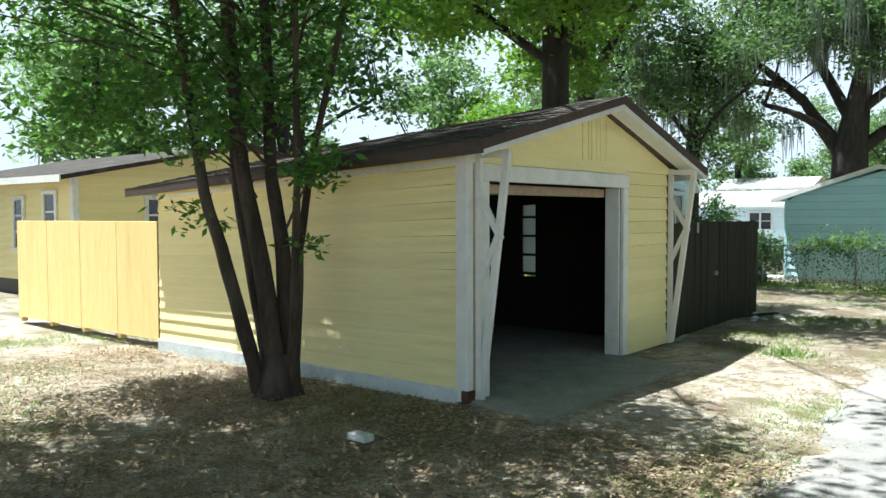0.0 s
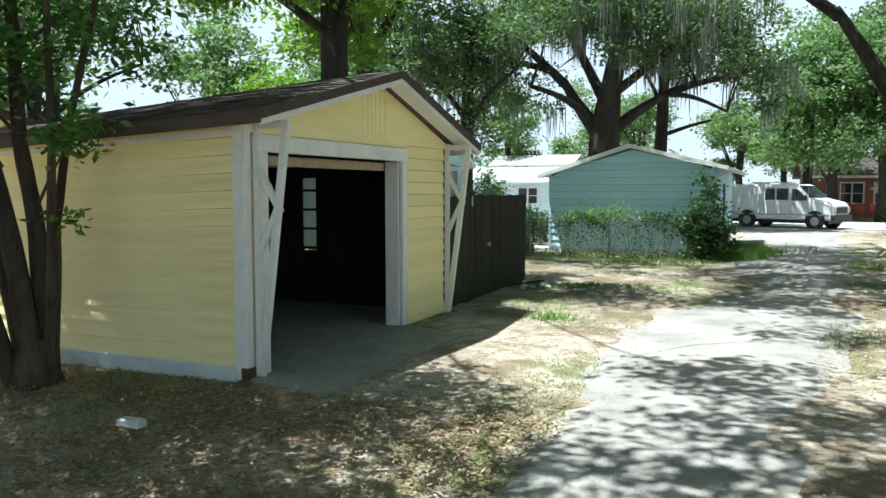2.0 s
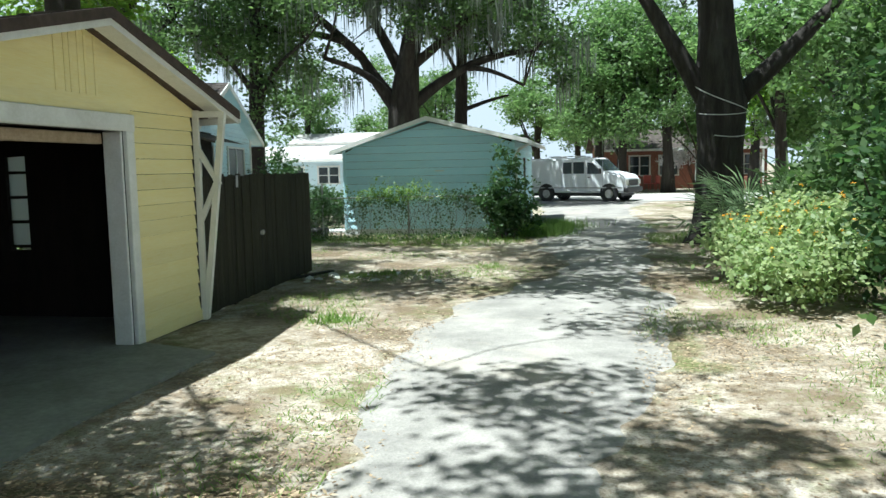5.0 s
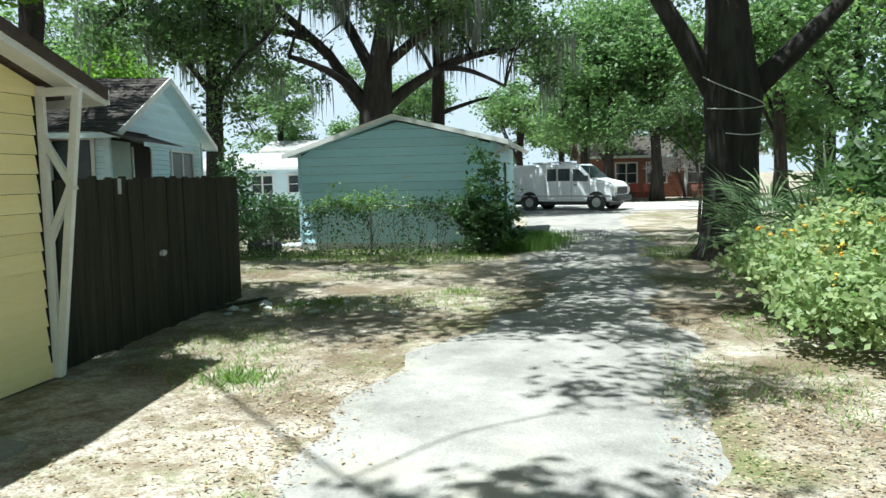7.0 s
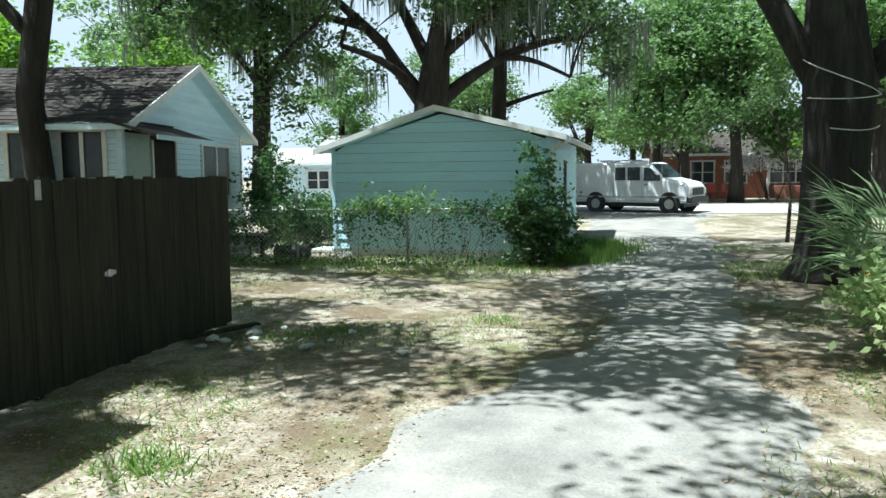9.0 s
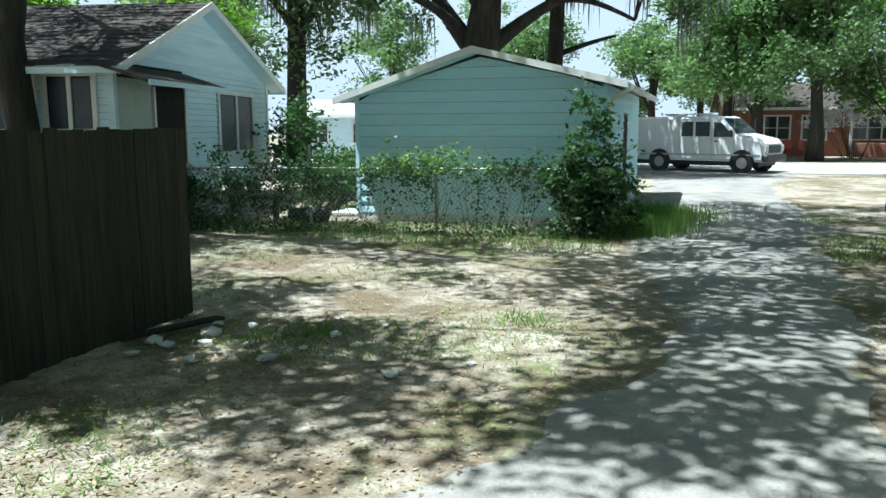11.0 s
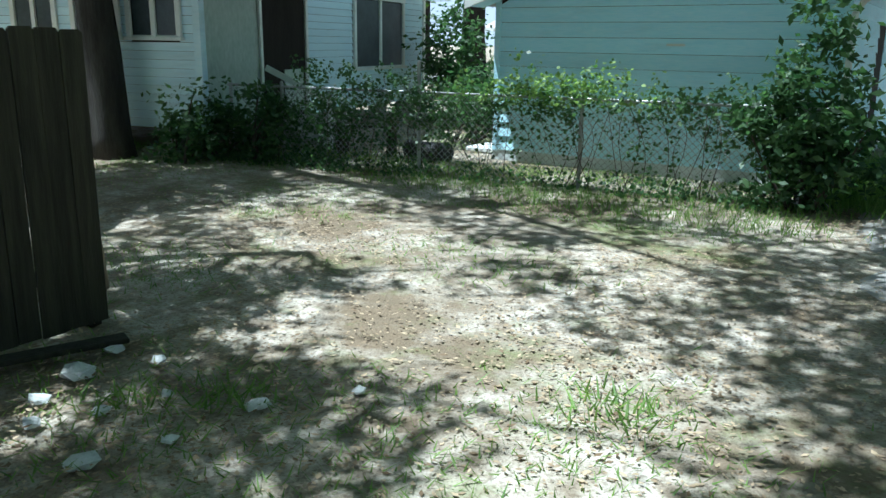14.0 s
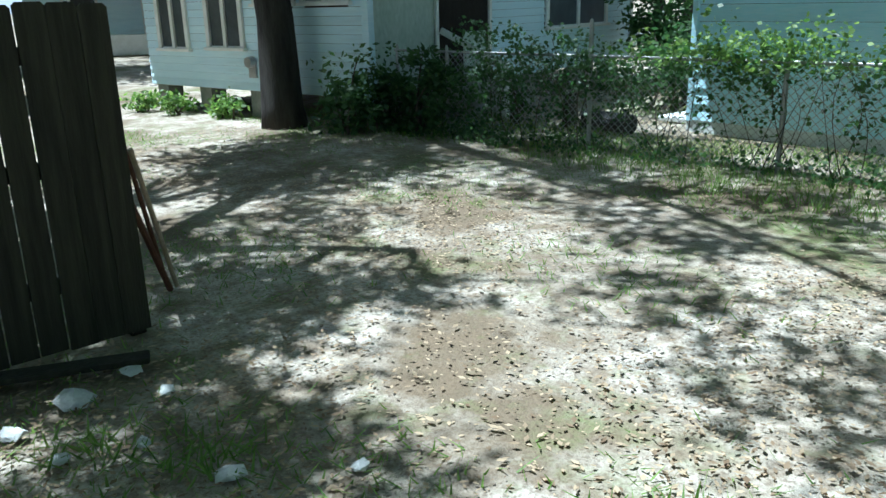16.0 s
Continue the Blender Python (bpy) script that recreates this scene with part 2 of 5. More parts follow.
class Shape:
    """Points and faces of one mesh."""

    def __init__(self):
        self.v, self.f = [], []

    def add(self, pts, faces):
        k = len(self.v)
        self.v += [tuple(p) for p in pts]
        self.f += [tuple(k + i for i in f) for f in faces]
        return self

    def box(self, x0, y0, z0, x1, y1, z1, c=0.0, m=None):
        """A box, its edges chamfered by c."""
        x0, x1, y0, y1, z0, z1 = min(x0, x1), max(x0, x1), min(y0, y1), max(y0, y1), min(z0, z1), max(z0, z1)
        if c <= 0:
            p = [(x, y, z) for x in (x0, x1) for y in (y0, y1) for z in (z0, z1)]
            f = [(0, 1, 3, 2), (4, 6, 7, 5), (0, 4, 5, 1), (2, 3, 7, 6), (0, 2, 6, 4), (1, 5, 7, 3)]
        else:
            bm = bmesh.new()
            bmesh.ops.create_cube(bm, size=1)
            for v in bm.verts:
                v.co = Vector(((x0 + x1) / 2 + v.co.x * (x1 - x0), (y0 + y1) / 2 + v.co.y * (y1 - y0), (z0 + z1) / 2 + v.co.z * (z1 - z0)))
            bmesh.ops.bevel(bm, geom=bm.edges[:], offset=min(c, 0.4 * min(x1 - x0, y1 - y0, z1 - z0)), segments=1, affect="EDGES")
            bm.verts.index_update()
            p, f = [v.co.copy() for v in bm.verts], [[v.index for v in q.verts] for q in bm.faces]
            bm.free()
        if m is not None:
            p = [m @ Vector(q) for q in p]
        return self.add(p, f)

    def beam(self, a, b, w, h, up=(0, 0, 1)):
        """A board from a to b, w wide across and h along up."""
        a, b = Vector(a), Vector(b)
        d = (b - a).normalized()
        s = d.cross(Vector(up)).normalized()
        t = s.cross(d)
        p = [q + s * (i * w / 2) + t * (j * h / 2) for q in (a, b) for i, j in ((-1, -1), (1, -1), (1, 1), (-1, 1))]
        return self.add(p, [(3, 2, 1, 0), (4, 5, 6, 7), (0, 1, 5, 4), (1, 2, 6, 5), (2, 3, 7, 6), (3, 0, 4, 7)])

    def tube(self, pts, radii, n=8, rough=0.0, rnd=None):
        pts = [Vector(p) for p in pts]
        ring = []
        side = None
        for i, p in enumerate(pts):
            d = (pts[min(i + 1, len(pts) - 1)] - pts[max(i - 1, 0)]).normalized()
            if side is None:
                side = d.cross(Vector((0.3, 0.9, 0.2))).normalized()
            side = (side - d * side.dot(d)).normalized()
            up = d.cross(side)
            for k in range(n):
                a = 2 * math.pi * k / n
                r = radii[i] * (1 + (rnd.uniform(-rough, rough) if rnd else 0))
                ring.append(p + (side * math.cos(a) + up * math.sin(a)) * r)
        f = [(i * n + k, i * n + (k + 1) % n, (i + 1) * n + (k + 1) % n, (i + 1) * n + k) for i in range(len(pts) - 1) for k in range(n)]
        f += [tuple(reversed(range(n))), tuple(range((len(pts) - 1) * n, len(pts) * n))]
        return self.add(ring, f)

    def prism(self, outline, axis, a, b):
        """An outline of pairs drawn out along an axis from a to b."""
        def full(p, t):
            return {"x": (t, p[0], p[1]), "y": (p[0], t, p[1]), "z": (p[0], p[1], t)}[axis]
        n = len(outline)
        pts = [full(p, a) for p in outline] + [full(p, b) for p in outline]
        return self.add(pts, [tuple(range(n))[::-1], tuple(range(n, 2 * n))] + [(i, (i + 1) % n, n + (i + 1) % n, n + i) for i in range(n)])

    def mesh(self, name, material, smooth=False):
        me = bpy.data.meshes.new(name)
        me.from_pydata(self.v, [], self.f)
        bm = bmesh.new()
        bm.from_mesh(me)
        bmesh.ops.recalc_face_normals(bm, faces=bm.faces[:])
        bm.to_mesh(me)
        bm.free()
        me.materials.append(material)
        if smooth:
            me.polygons.foreach_set("use_smooth", [True] * len(me.polygons))
        return me


def part(name, shape, material=None, parent=None, label="", smooth=False):
    """Links a shape, or a ready mesh, as one object under a thing or a part."""
    me = shape if isinstance(shape, bpy.types.Mesh) else shape.mesh(name, material, smooth)
    ob = new(name, me)
    ob.parent = parent
    return tagged(ob, label)


def piece(name, me, parent, at=(0, 0, 0), rz=0.0, rx=0.0):
    ob = new(name, me)
    ob.parent = parent
    ob.matrix_basis = pose(*at, rx, 0, rz)
    return ob


def thing(name, label, category, at=(0, 0, 0), rz=0.0, group="", kind=""):
    ob = new(name)
    ob.empty_display_size = 0.2
    ob.matrix_basis = pose(*at, 0, 0, rz)
    return tagged(ob, label, category, group, kind)


def quads(name, v, material):
    """A mesh of loose four-cornered leaves from an array (n, 4, 3)."""
    n = len(v)
    me = bpy.data.meshes.new(name)
    me.vertices.add(4 * n)
    me.vertices.foreach_set("co", np.asarray(v, dtype=np.float32).ravel())
    me.loops.add(4 * n)
    me.loops.foreach_set("vertex_index", np.arange(4 * n, dtype=np.int32))
    me.polygons.add(n)
    me.polygons.foreach_set("loop_start", np.arange(0, 4 * n, 4, dtype=np.int32))
    me.polygons.foreach_set("loop_total", np.full(n, 4, dtype=np.int32))
    me.materials.append(material)
    me.update()
    me.validate()
    return me


def unit(a):
    return a / (np.linalg.norm(a, axis=-1, keepdims=True) + 1e-9)


def leaves(centres, size, rng, flat=0.5, aspect=0.5, droop=0.15):
    """Pointed leaves at the given places, turned at random, lying rather than standing as flat grows."""
    n = len(centres)
    d = rng.normal(size=(n, 3))
    d[:, 2] = d[:, 2] * (1 - flat) - droop
    d = unit(d)
    up = rng.normal(size=(n, 3)) * (1 - flat) + np.array([0, 0, 1.0]) * flat
    s = unit(np.cross(d, up))
    ln = (size * rng.uniform(0.65, 1.35, n))[:, None]
    w = ln * aspect * 0.5
    mid = centres + d * ln * 0.45
    return np.stack([centres, mid + s * w, centres + d * ln, mid - s * w], 1)


def clumps(blobs, count, rng, spread, hollow=0.55, per=42):
    """Places of leaves, gathered in small clumps within a few blobs (x, y, z, rx, ry, rz)."""
    vol = np.array([b[3] * b[4] * b[5] for b in blobs])
    k = max(1, count // per)
    which = rng.choice(len(blobs), k, p=vol / vol.sum())
    d = unit(rng.normal(size=(k, 3)))
    r = rng.uniform(hollow ** 3, 1, k) ** (1 / 3)
    bl = np.array(blobs)[which]
    c = bl[:, :3] + d * r[:, None] * bl[:, 3:]
    off = rng.normal(size=(k, per, 3)) * spread * np.array([1, 1, 0.6]) * rng.uniform(0.6, 1.3, (k, 1, 1))
    return (c[:, None, :] + off).reshape(-1, 3), c


def limb(shape, a, b, r0, r1, rnd, bend=0.12, n=6, segs=5):
    a, b = Vector(a), Vector(b)
    ln = (b - a).length
    w = Vector((rnd.uniform(-1, 1), rnd.uniform(-1, 1), rnd.uniform(0.2, 1))) * ln * bend
    pts = [a.lerp(b, i / segs) + w * math.sin(math.pi * i / segs) for i in range(segs + 1)]
    shape.tube(pts, [r0 + (r1 - r0) * i / segs for i in range(segs + 1)], n)
    return pts


def moss_strands(centres, rng, length, width=0.035):
    n = len(centres)
    ln = rng.uniform(0.3, 1.0, n)[:, None] * length
    a = rng.uniform(0, math.pi, n)
    s = np.stack([np.cos(a), np.sin(a), 0 * a], 1) * width * rng.uniform(0.5, 1.5, (n, 1))
    down = np.array([0, 0, -1.0]) * ln + rng.normal(size=(n, 3)) * 0.06
    return np.stack([centres - s * 0.6, centres + s * 0.6, centres + down * 0.6 + s, centres + down], 1)


def tree(name, label, at, trunk, forks, blobs, count, size, spread, bark, leaf, seed, moss=0, moss_len=1.6, twigs=40, sides=10, hollow=0.5, flat=0.45):
    """A tree: a trunk of (point, radius) rows, limbs of (start, end, radius), a crown gathered round blobs; all relative to its foot."""
    rnd, rng = random.Random(seed), np.random.default_rng(seed)
    t = thing(name, label, "tree", at)
    s = Shape()
    s.tube([p for p, _ in trunk], [r for _, r in trunk], sides, 0.06, rnd)
    part("trunk", s, bark, t, smooth=True)
    tips = []
    for a, b, r in forks:
        s = Shape()
        pts = limb(s, a, b, r, r * 0.45, rnd, 0.08, 8, 7)
        part("limb", s, bark, t, smooth=True)
        tips += [(p, r * 0.4) for p in pts[3:]]
    c, mids = clumps(blobs, count, rng, spread * 1.1, hollow, 80)
    if tips:
        s = Shape()
        for i in range(twigs):
            m = mids[rnd.randrange(len(mids))]
            p, r = min(tips, key=lambda q: (q[0] - Vector(m)).length)
            limb(s, p, m, min(r, 0.09), 0.012, rnd, 0.1, 4, 3)
        tagged(part("twigs", s, bark, t, smooth=True), kind="stuff")
    part("crown", quads("crown", leaves(c, size, rng, flat), leaf), None, t)
    if moss:
        m = mids[rng.integers(0, len(mids), moss)]
        g = np.repeat(m, 16, 0) + rng.normal(size=(moss * 16, 3)) * np.array([0.25, 0.25, 0.15])
        part("moss", quads("moss", moss_strands(g, rng, moss_len), M_MOSS), None, t, "grey hanging moss")["kind"] = "stuff"
    return t

# ---- ground, drive, road ----


def axis(lo, hi, step, far):
    mid = np.arange(lo, hi + 1e-6, step)
    out = np.geomspace(step, far, 26)
    return np.concatenate([lo - out[::-1], mid, hi + out])


def build_ground():
    xs, ys = axis(-8, 10, 0.16, 900), axis(-8, 18, 0.16, 900)
    gx, gy = np.meshgrid(xs, ys, indexing="ij")
    rng = np.random.default_rng(5)
    h = np.zeros_like(gx)
    for k in range(14):
        a, f = rng.uniform(0, 6.3), rng.uniform(0.6, 4.5)
        h += np.sin((gx * math.cos(a) + gy * math.sin(a)) * f + rng.uniform(0, 6.3)) / f
    h = -0.035 + 0.009 * h
    near = (np.abs(gx) < 12) & (gy > -12) & (gy < 22)
    h = np.where(near, np.minimum(h, -0.008), -0.035)
    n, m = gx.shape
    me = bpy.data.meshes.new("ground")
    v = np.stack([gx, gy, h], -1).reshape(-1, 3)
    i = np.arange(n * m).reshape(n, m)
    f = np.stack([i[:-1, :-1], i[1:, :-1], i[1:, 1:], i[:-1, 1:]], -1).reshape(-1, 4)
    me.from_pydata(v.tolist(), [], f.tolist())
    me.materials.append(M_SOIL)
    me.polygons.foreach_set("use_smooth", [True] * len(me.polygons))
    tagged(new("ground", me), "sandy soil with leaf litter and thin grass", "ground", kind="structure")


def strip(name, left, right, z, material, label, category, wobble, seed, step=0.25):
    """A paved strip between two side lines of (x, y) points, its edges crumbled."""
    rnd = random.Random(seed)
    ys = np.arange(left[0][1], left[-1][1], step)
    lx = np.interp(ys, [p[1] for p in left], [p[0] for p in left])
    rx = np.interp(ys, [p[1] for p in right], [p[0] for p in right])
    s = Shape()
    pts, faces, cols = [], [], 9
    for i, y in enumerate(ys):
        wl = wobble * (noise.noise((y * 0.9, seed, 0)) + 0.5 * noise.noise((y * 3.1, seed, 3)))
        wr = wobble * (noise.noise((y * 0.8, seed, 7)) + 0.5 * noise.noise((y * 2.7, seed, 9)))
        for j in range(cols):
            u = (-0.24, -0.1, 0.06, 0.3, 0.5, 0.7, 0.94, 1.1, 1.24)[j]
            edge = (-0.085, -0.036, -0.012, 0.0, 0.004, 0.0, -0.012, -0.036, -0.085)[j]
            pts.append(((lx[i] + wl) * (1 - u) + (rx[i] + wr) * u, y, z + edge + 0.016 * noise.noise((lx[i] + u * 6, y * 1.7, seed + 5))))
    for i in range(len(ys) - 1):
        for j in range(cols - 1):
            a = i * cols + j
            faces.append((a, a + 1, a + cols + 1, a + cols))
    s.add(pts, faces)
    ob = part(name, s, material, smooth=True)
    return tagged(ob, label, category, kind="structure")


build_ground()
strip("road_drive", [(3.2, -12), (3.25, -1.5), (2.9, 4.2), (3.6, 7.8), (4.2, 10), (4.05, 12.6), (3.6, 15), (3.2, 28), (2.8, 36)],
      [(5.2, -12), (4.9, -1.5), (5.0, 3.8), (5.4, 7.2), (5.7, 10), (5.9, 13), (6.0, 15), (6.0, 28), (7.5, 36)],
      0.0, M_ASPHALT, "worn grey asphalt drive with crumbled edges", "drive", 0.22, 3)
s = Shape()
s.box(-120, 34.5, -0.06, 120, 43.5, 0.0)
tagged(part("road", s, M_ROAD), "pale worn street surface", "road", kind="structure")

# white summer haze that rings the horizon, far beyond the trees
haze = bpy.data.materials.new("sky_haze")
haze.use_nodes = True
hz = haze.node_tree
he = hz.nodes.new("ShaderNodeEmission")
he.inputs[0].default_value, he.inputs[1].default_value = (0.90, 0.96, 1.0, 1), 0.46
hz.links.new(he.outputs[0], hz.nodes["Material Output"].inputs[0])
ring = Shape()
ring.add([(420 * math.cos(a * math.pi / 32), 420 * math.sin(a * math.pi / 32), z) for z in (-2, 150) for a in range(64)], [(a, (a + 1) % 64, 64 + (a + 1) % 64, 64 + a) for a in range(64)])
tagged(part("backdrop", ring, haze), "bright white hazy summer sky at the horizon", "sky", kind="structure")

# ---- building helpers ----


def lap_board(length, height, thick, name, material):
    """One clapboard along x, its foot proud and its head tucked in; front is -y."""
    s = Shape()
    s.prism([(-thick, 0.0), (-thick, 0.012), (-0.006, height), (0.0, height), (0.0, 0.0)], "x", 0, length)
    return s.mesh(name, material)


def siding(wall, material, length, z0, z1, step, at, rz, thick=0.028, gaps=(), sag=0.0):
    """Clapboards up a wall along local x from at; gaps are (x0, x1, z0, z1) left open."""
    n = int(round((z1 - z0) / step))
    h = (z1 - z0) / n
    cache = {}
    for i in range(n):
        z = z0 + i * h
        cuts = sorted((g[0], g[1]) for g in gaps if g[2] < z + h * 0.6 and g[3] > z + h * 0.4)
        x, runs = 0.0, []
        for a, b in cuts:
            if a > x + 0.02:
                runs.append((x, a))
            x = max(x, b)
        if x < length - 0.02:
            runs.append((x, length))
        for a, b in runs:
            key = round(b - a, 3)
            if key not in cache:
                cache[key] = lap_board(b - a, h - 0.0045, thick, "siding_board", material)
            lean = sag * z / z1
            turn = pose(*at, 0, 0, rz) @ pose(a, 0, z - lean, 0, -math.degrees(math.atan2(lean, length)), 0)
            ob = new("siding_board", cache[key])
            ob.parent = wall
            ob.matrix_basis = turn


def gable_boards(wall, material, y0, y1, z0, apex_y, apex_z, e0, e1, step, x, sign=1):
    """Clapboards that fill a gable on a wall that faces +x (sign 1); e0 and e1: height of the roof line at y0 and y1."""
    z = z0
    while z < apex_z - 0.05:
        t = min(z + step, apex_z)
        def edge(zz):
            a = y0 if zz <= e0 else y0 + (apex_y - y0) * (zz - e0) / (apex_z - e0)
            b = y1 if zz <= e1 else y1 + (apex_y - y1) * (zz - e1) / (apex_z - e1)
            return a, b
        (a0, b0), (a1, b1) = edge(z), edge(t)
        s = Shape()
        k = 0.022 * sign
        s.add([(x, a0, z), (x, b0, z), (x, b1, t), (x, a1, t), (x + k, a0, z), (x + k, b0, z), (x + k * 0.3, b1, t), (x + k * 0.3, a1, t)],
              [(0, 1, 2, 3), (4, 5, 6, 7), (0, 1, 5, 4), (2, 3, 7, 6), (1, 2, 6, 5), (3, 0, 4, 7)])
        part("siding_board", s, material, wall)
        z += step


def roof_slope(parent, x0, x1, ya, za, yb, zb, thick, material, courses, seed):
    """One slope from eave (ya, za) to ridge (yb, zb), drawn along x, with courses of shingles on a deck."""
    deck = Shape()
    deck.prism([(ya, za), (yb, zb), (yb, zb - thick), (ya, za - thick)], "x", x0, x1)
    roof = part("roof", deck, M_FASCIA, parent)
    rnd = random.Random(seed)
    s = Shape()
    d = Vector((0, yb - ya, zb - za))
    ln = d.length
    d.normalize()
    up = Vector((0, -d.z, d.y)) if d.y > 0 else Vector((0, d.z, -d.y))
    if up.z < 0:
        up = -up
    w = 0.3
    for c in range(courses):
        t0, t1 = ln * c / courses - 0.03, ln * (c + 1) / courses + 0.01
        x = x0 + (0.15 if c % 2 else 0)
        x = max(x0, x - 0.15)
        while x < x1 - 0.02:
            e = min(x + w - 0.008, x1)
            lift = rnd.uniform(0.010, 0.022)
            a = Vector((0, ya, za))
            p = [a + d * t0 + up * lift, a + d * t1 + up * 0.004]
            q = [a + d * t0 + up * 0.001, a + d * t1 + up * 0.001]
            s.add([(x, p[0].y, p[0].z), (e, p[0].y, p[0].z), (e, p[1].y, p[1].z), (x, p[1].y, p[1].z), (x, q[0].y, q[0].z), (e, q[0].y, q[0].z)],
                  [(0, 1, 2, 3), (4, 5, 1, 0)])
            x += w
    sh = part("shingles", s, material, roof)
    tagged(sh, kind="stuff")
    return roof


def window(parent, name, width, z0, z1, at, rz, sashes=1, rows=2, glass=None, label=""):
    """A window on a wall: casing, sill and panes; local x along the wall, front -y."""
    w = new(name)
    w.parent = parent
    w.matrix_basis = pose(*at, 0, 0, rz)
    tagged(w, label)
    c = 0.09
    for n, bx in (("casing", (-c, -0.05, z0, 0, 0, z1)), ("casing", (width, -0.05, z0, width + c, 0, z1)), ("casing", (-c - 0.02, -0.055, z1, width + c + 0.02, 0, z1 + c)),
                  ("sill", (-c - 0.03, -0.09, z0 - 0.05, width + c + 0.03, 0, z0))):
        part(n, Shape().box(*bx, c=0.006), M_WHITE, w)
    each = width / sashes
    for i in range(sashes):
        if i:
            part("mullion", Shape().box(i * each - 0.04, -0.045, z0, i * each + 0.04, 0, z1, c=0.005), M_WHITE, w)
        a, b = i * each + (0.04 if i else 0), (i + 1) * each - (0.04 if i < sashes - 1 else 0)
        hh = (z1 - z0) / rows
        for r in range(rows):
            part("pane", Shape().box(a + 0.025, -0.018, z0 + r * hh + 0.025, b - 0.025, -0.008, z0 + (r + 1) * hh - 0.02), glass or M_DARK_GLASS, w)
            part("rail", Shape().box(a, -0.03, z0 + r * hh - 0.015, b, -0.004, z0 + r * hh + 0.025, c=0.004), M_WHITE, w)
    return w


# ---- yellow garage ----
GW, GL, EAVE, RIDGE, SAG = 4.81, 5.42, 2.54, 3.22, 0.30


def brace(garage, y):
    """The white trellis of boards that props the front overhang."""
    b = new("brace")
    b.parent = garage
    tagged(b, "white board brace with slanted struts")
    for a, c, w in (((0.055, y, 0.0), (0.055, y, 2.5), 0.07), ((0.075, y, 0.02), (0.40, y, 2.48), 0.075), ((0.065, y, 2.05), (0.32, y, 1.62), 0.06),
                    ((0.29, y, 1.66), (0.065, y, 1.2), 0.06), ((0.06, y, 2.45), (0.42, y, 2.45), 0.07)):
        part("strut", Shape().beam(a, c, 0.045, w, (0, 0.02, 1) if abs(c[0] - a[0]) > 0.1 else (1, 0, 0)), M_WHITE, b)


def build_garage():
    g = thing("garage", "yellow clapboard garage with white trim and an open doorway", "garage")
    mid = 2.53
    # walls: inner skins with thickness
    # skins coloured near-black to hold the darkness of the unlit garage
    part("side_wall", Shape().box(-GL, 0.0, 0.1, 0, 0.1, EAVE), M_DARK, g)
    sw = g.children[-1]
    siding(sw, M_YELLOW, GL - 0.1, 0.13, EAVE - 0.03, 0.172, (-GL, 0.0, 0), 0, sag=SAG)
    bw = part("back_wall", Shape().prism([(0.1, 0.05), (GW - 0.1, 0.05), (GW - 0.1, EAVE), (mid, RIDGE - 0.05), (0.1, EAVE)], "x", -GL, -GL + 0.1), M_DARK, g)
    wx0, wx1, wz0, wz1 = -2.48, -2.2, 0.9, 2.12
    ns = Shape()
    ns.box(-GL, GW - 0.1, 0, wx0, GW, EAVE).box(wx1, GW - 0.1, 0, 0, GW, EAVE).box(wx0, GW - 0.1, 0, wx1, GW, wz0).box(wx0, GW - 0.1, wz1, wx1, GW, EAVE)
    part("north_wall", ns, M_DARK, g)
    w = new("window")
    w.parent = g
    hh = (wz1 - wz0) / 4
    for i in range(4):
        part("pane", Shape().box(wx0 + 0.015, GW - 0.06, wz0 + i * hh + 0.02, wx1 - 0.015, GW - 0.05, wz0 + (i + 1) * hh - 0.02), M_FROST, w).visible_shadow = False
        part("rail", Shape().box(wx0, GW - 0.08, wz0 + i * hh - 0.018, wx1, GW - 0.03, wz0 + i * hh + 0.018, c=0.004), M_DARK, w)
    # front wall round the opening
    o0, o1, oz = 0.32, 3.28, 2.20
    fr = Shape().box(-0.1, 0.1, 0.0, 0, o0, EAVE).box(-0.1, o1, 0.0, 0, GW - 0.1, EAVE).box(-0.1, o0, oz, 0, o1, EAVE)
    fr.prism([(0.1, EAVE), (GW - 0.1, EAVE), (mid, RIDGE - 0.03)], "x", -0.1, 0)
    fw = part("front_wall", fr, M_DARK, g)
    siding(fw, M_YELLOW, GW - 0.1 - 3.42, 0.13, 2.42, 0.164, (0, 3.42, 0), 90)
    gb = Shape()
    gb.prism([(0.02, 2.38), (0.02, 2.5), (mid, RIDGE - 0.02), (GW - 0.02, 2.5), (GW - 0.02, 2.42), (3.42, 2.42), (3.42, 2.375), (0.1, 2.375)], "x", 0.002, 0.026)
    part("gable_panel", gb, M_YELLOW, g)
    for y in (2.24, 2.38, 2.46, 2.58, 2.68, 2.83):
        part("batten", Shape().box(0.027, y, 2.52, 0.034, y + 0.035, RIDGE - 0.06 - abs(y - mid) * 0.27), M_YELLOW, g)
    part("sill_board", Shape().box(0.002, 3.42, 0.0, 0.03, GW, 0.13, c=0.006), M_YELLOW, g)
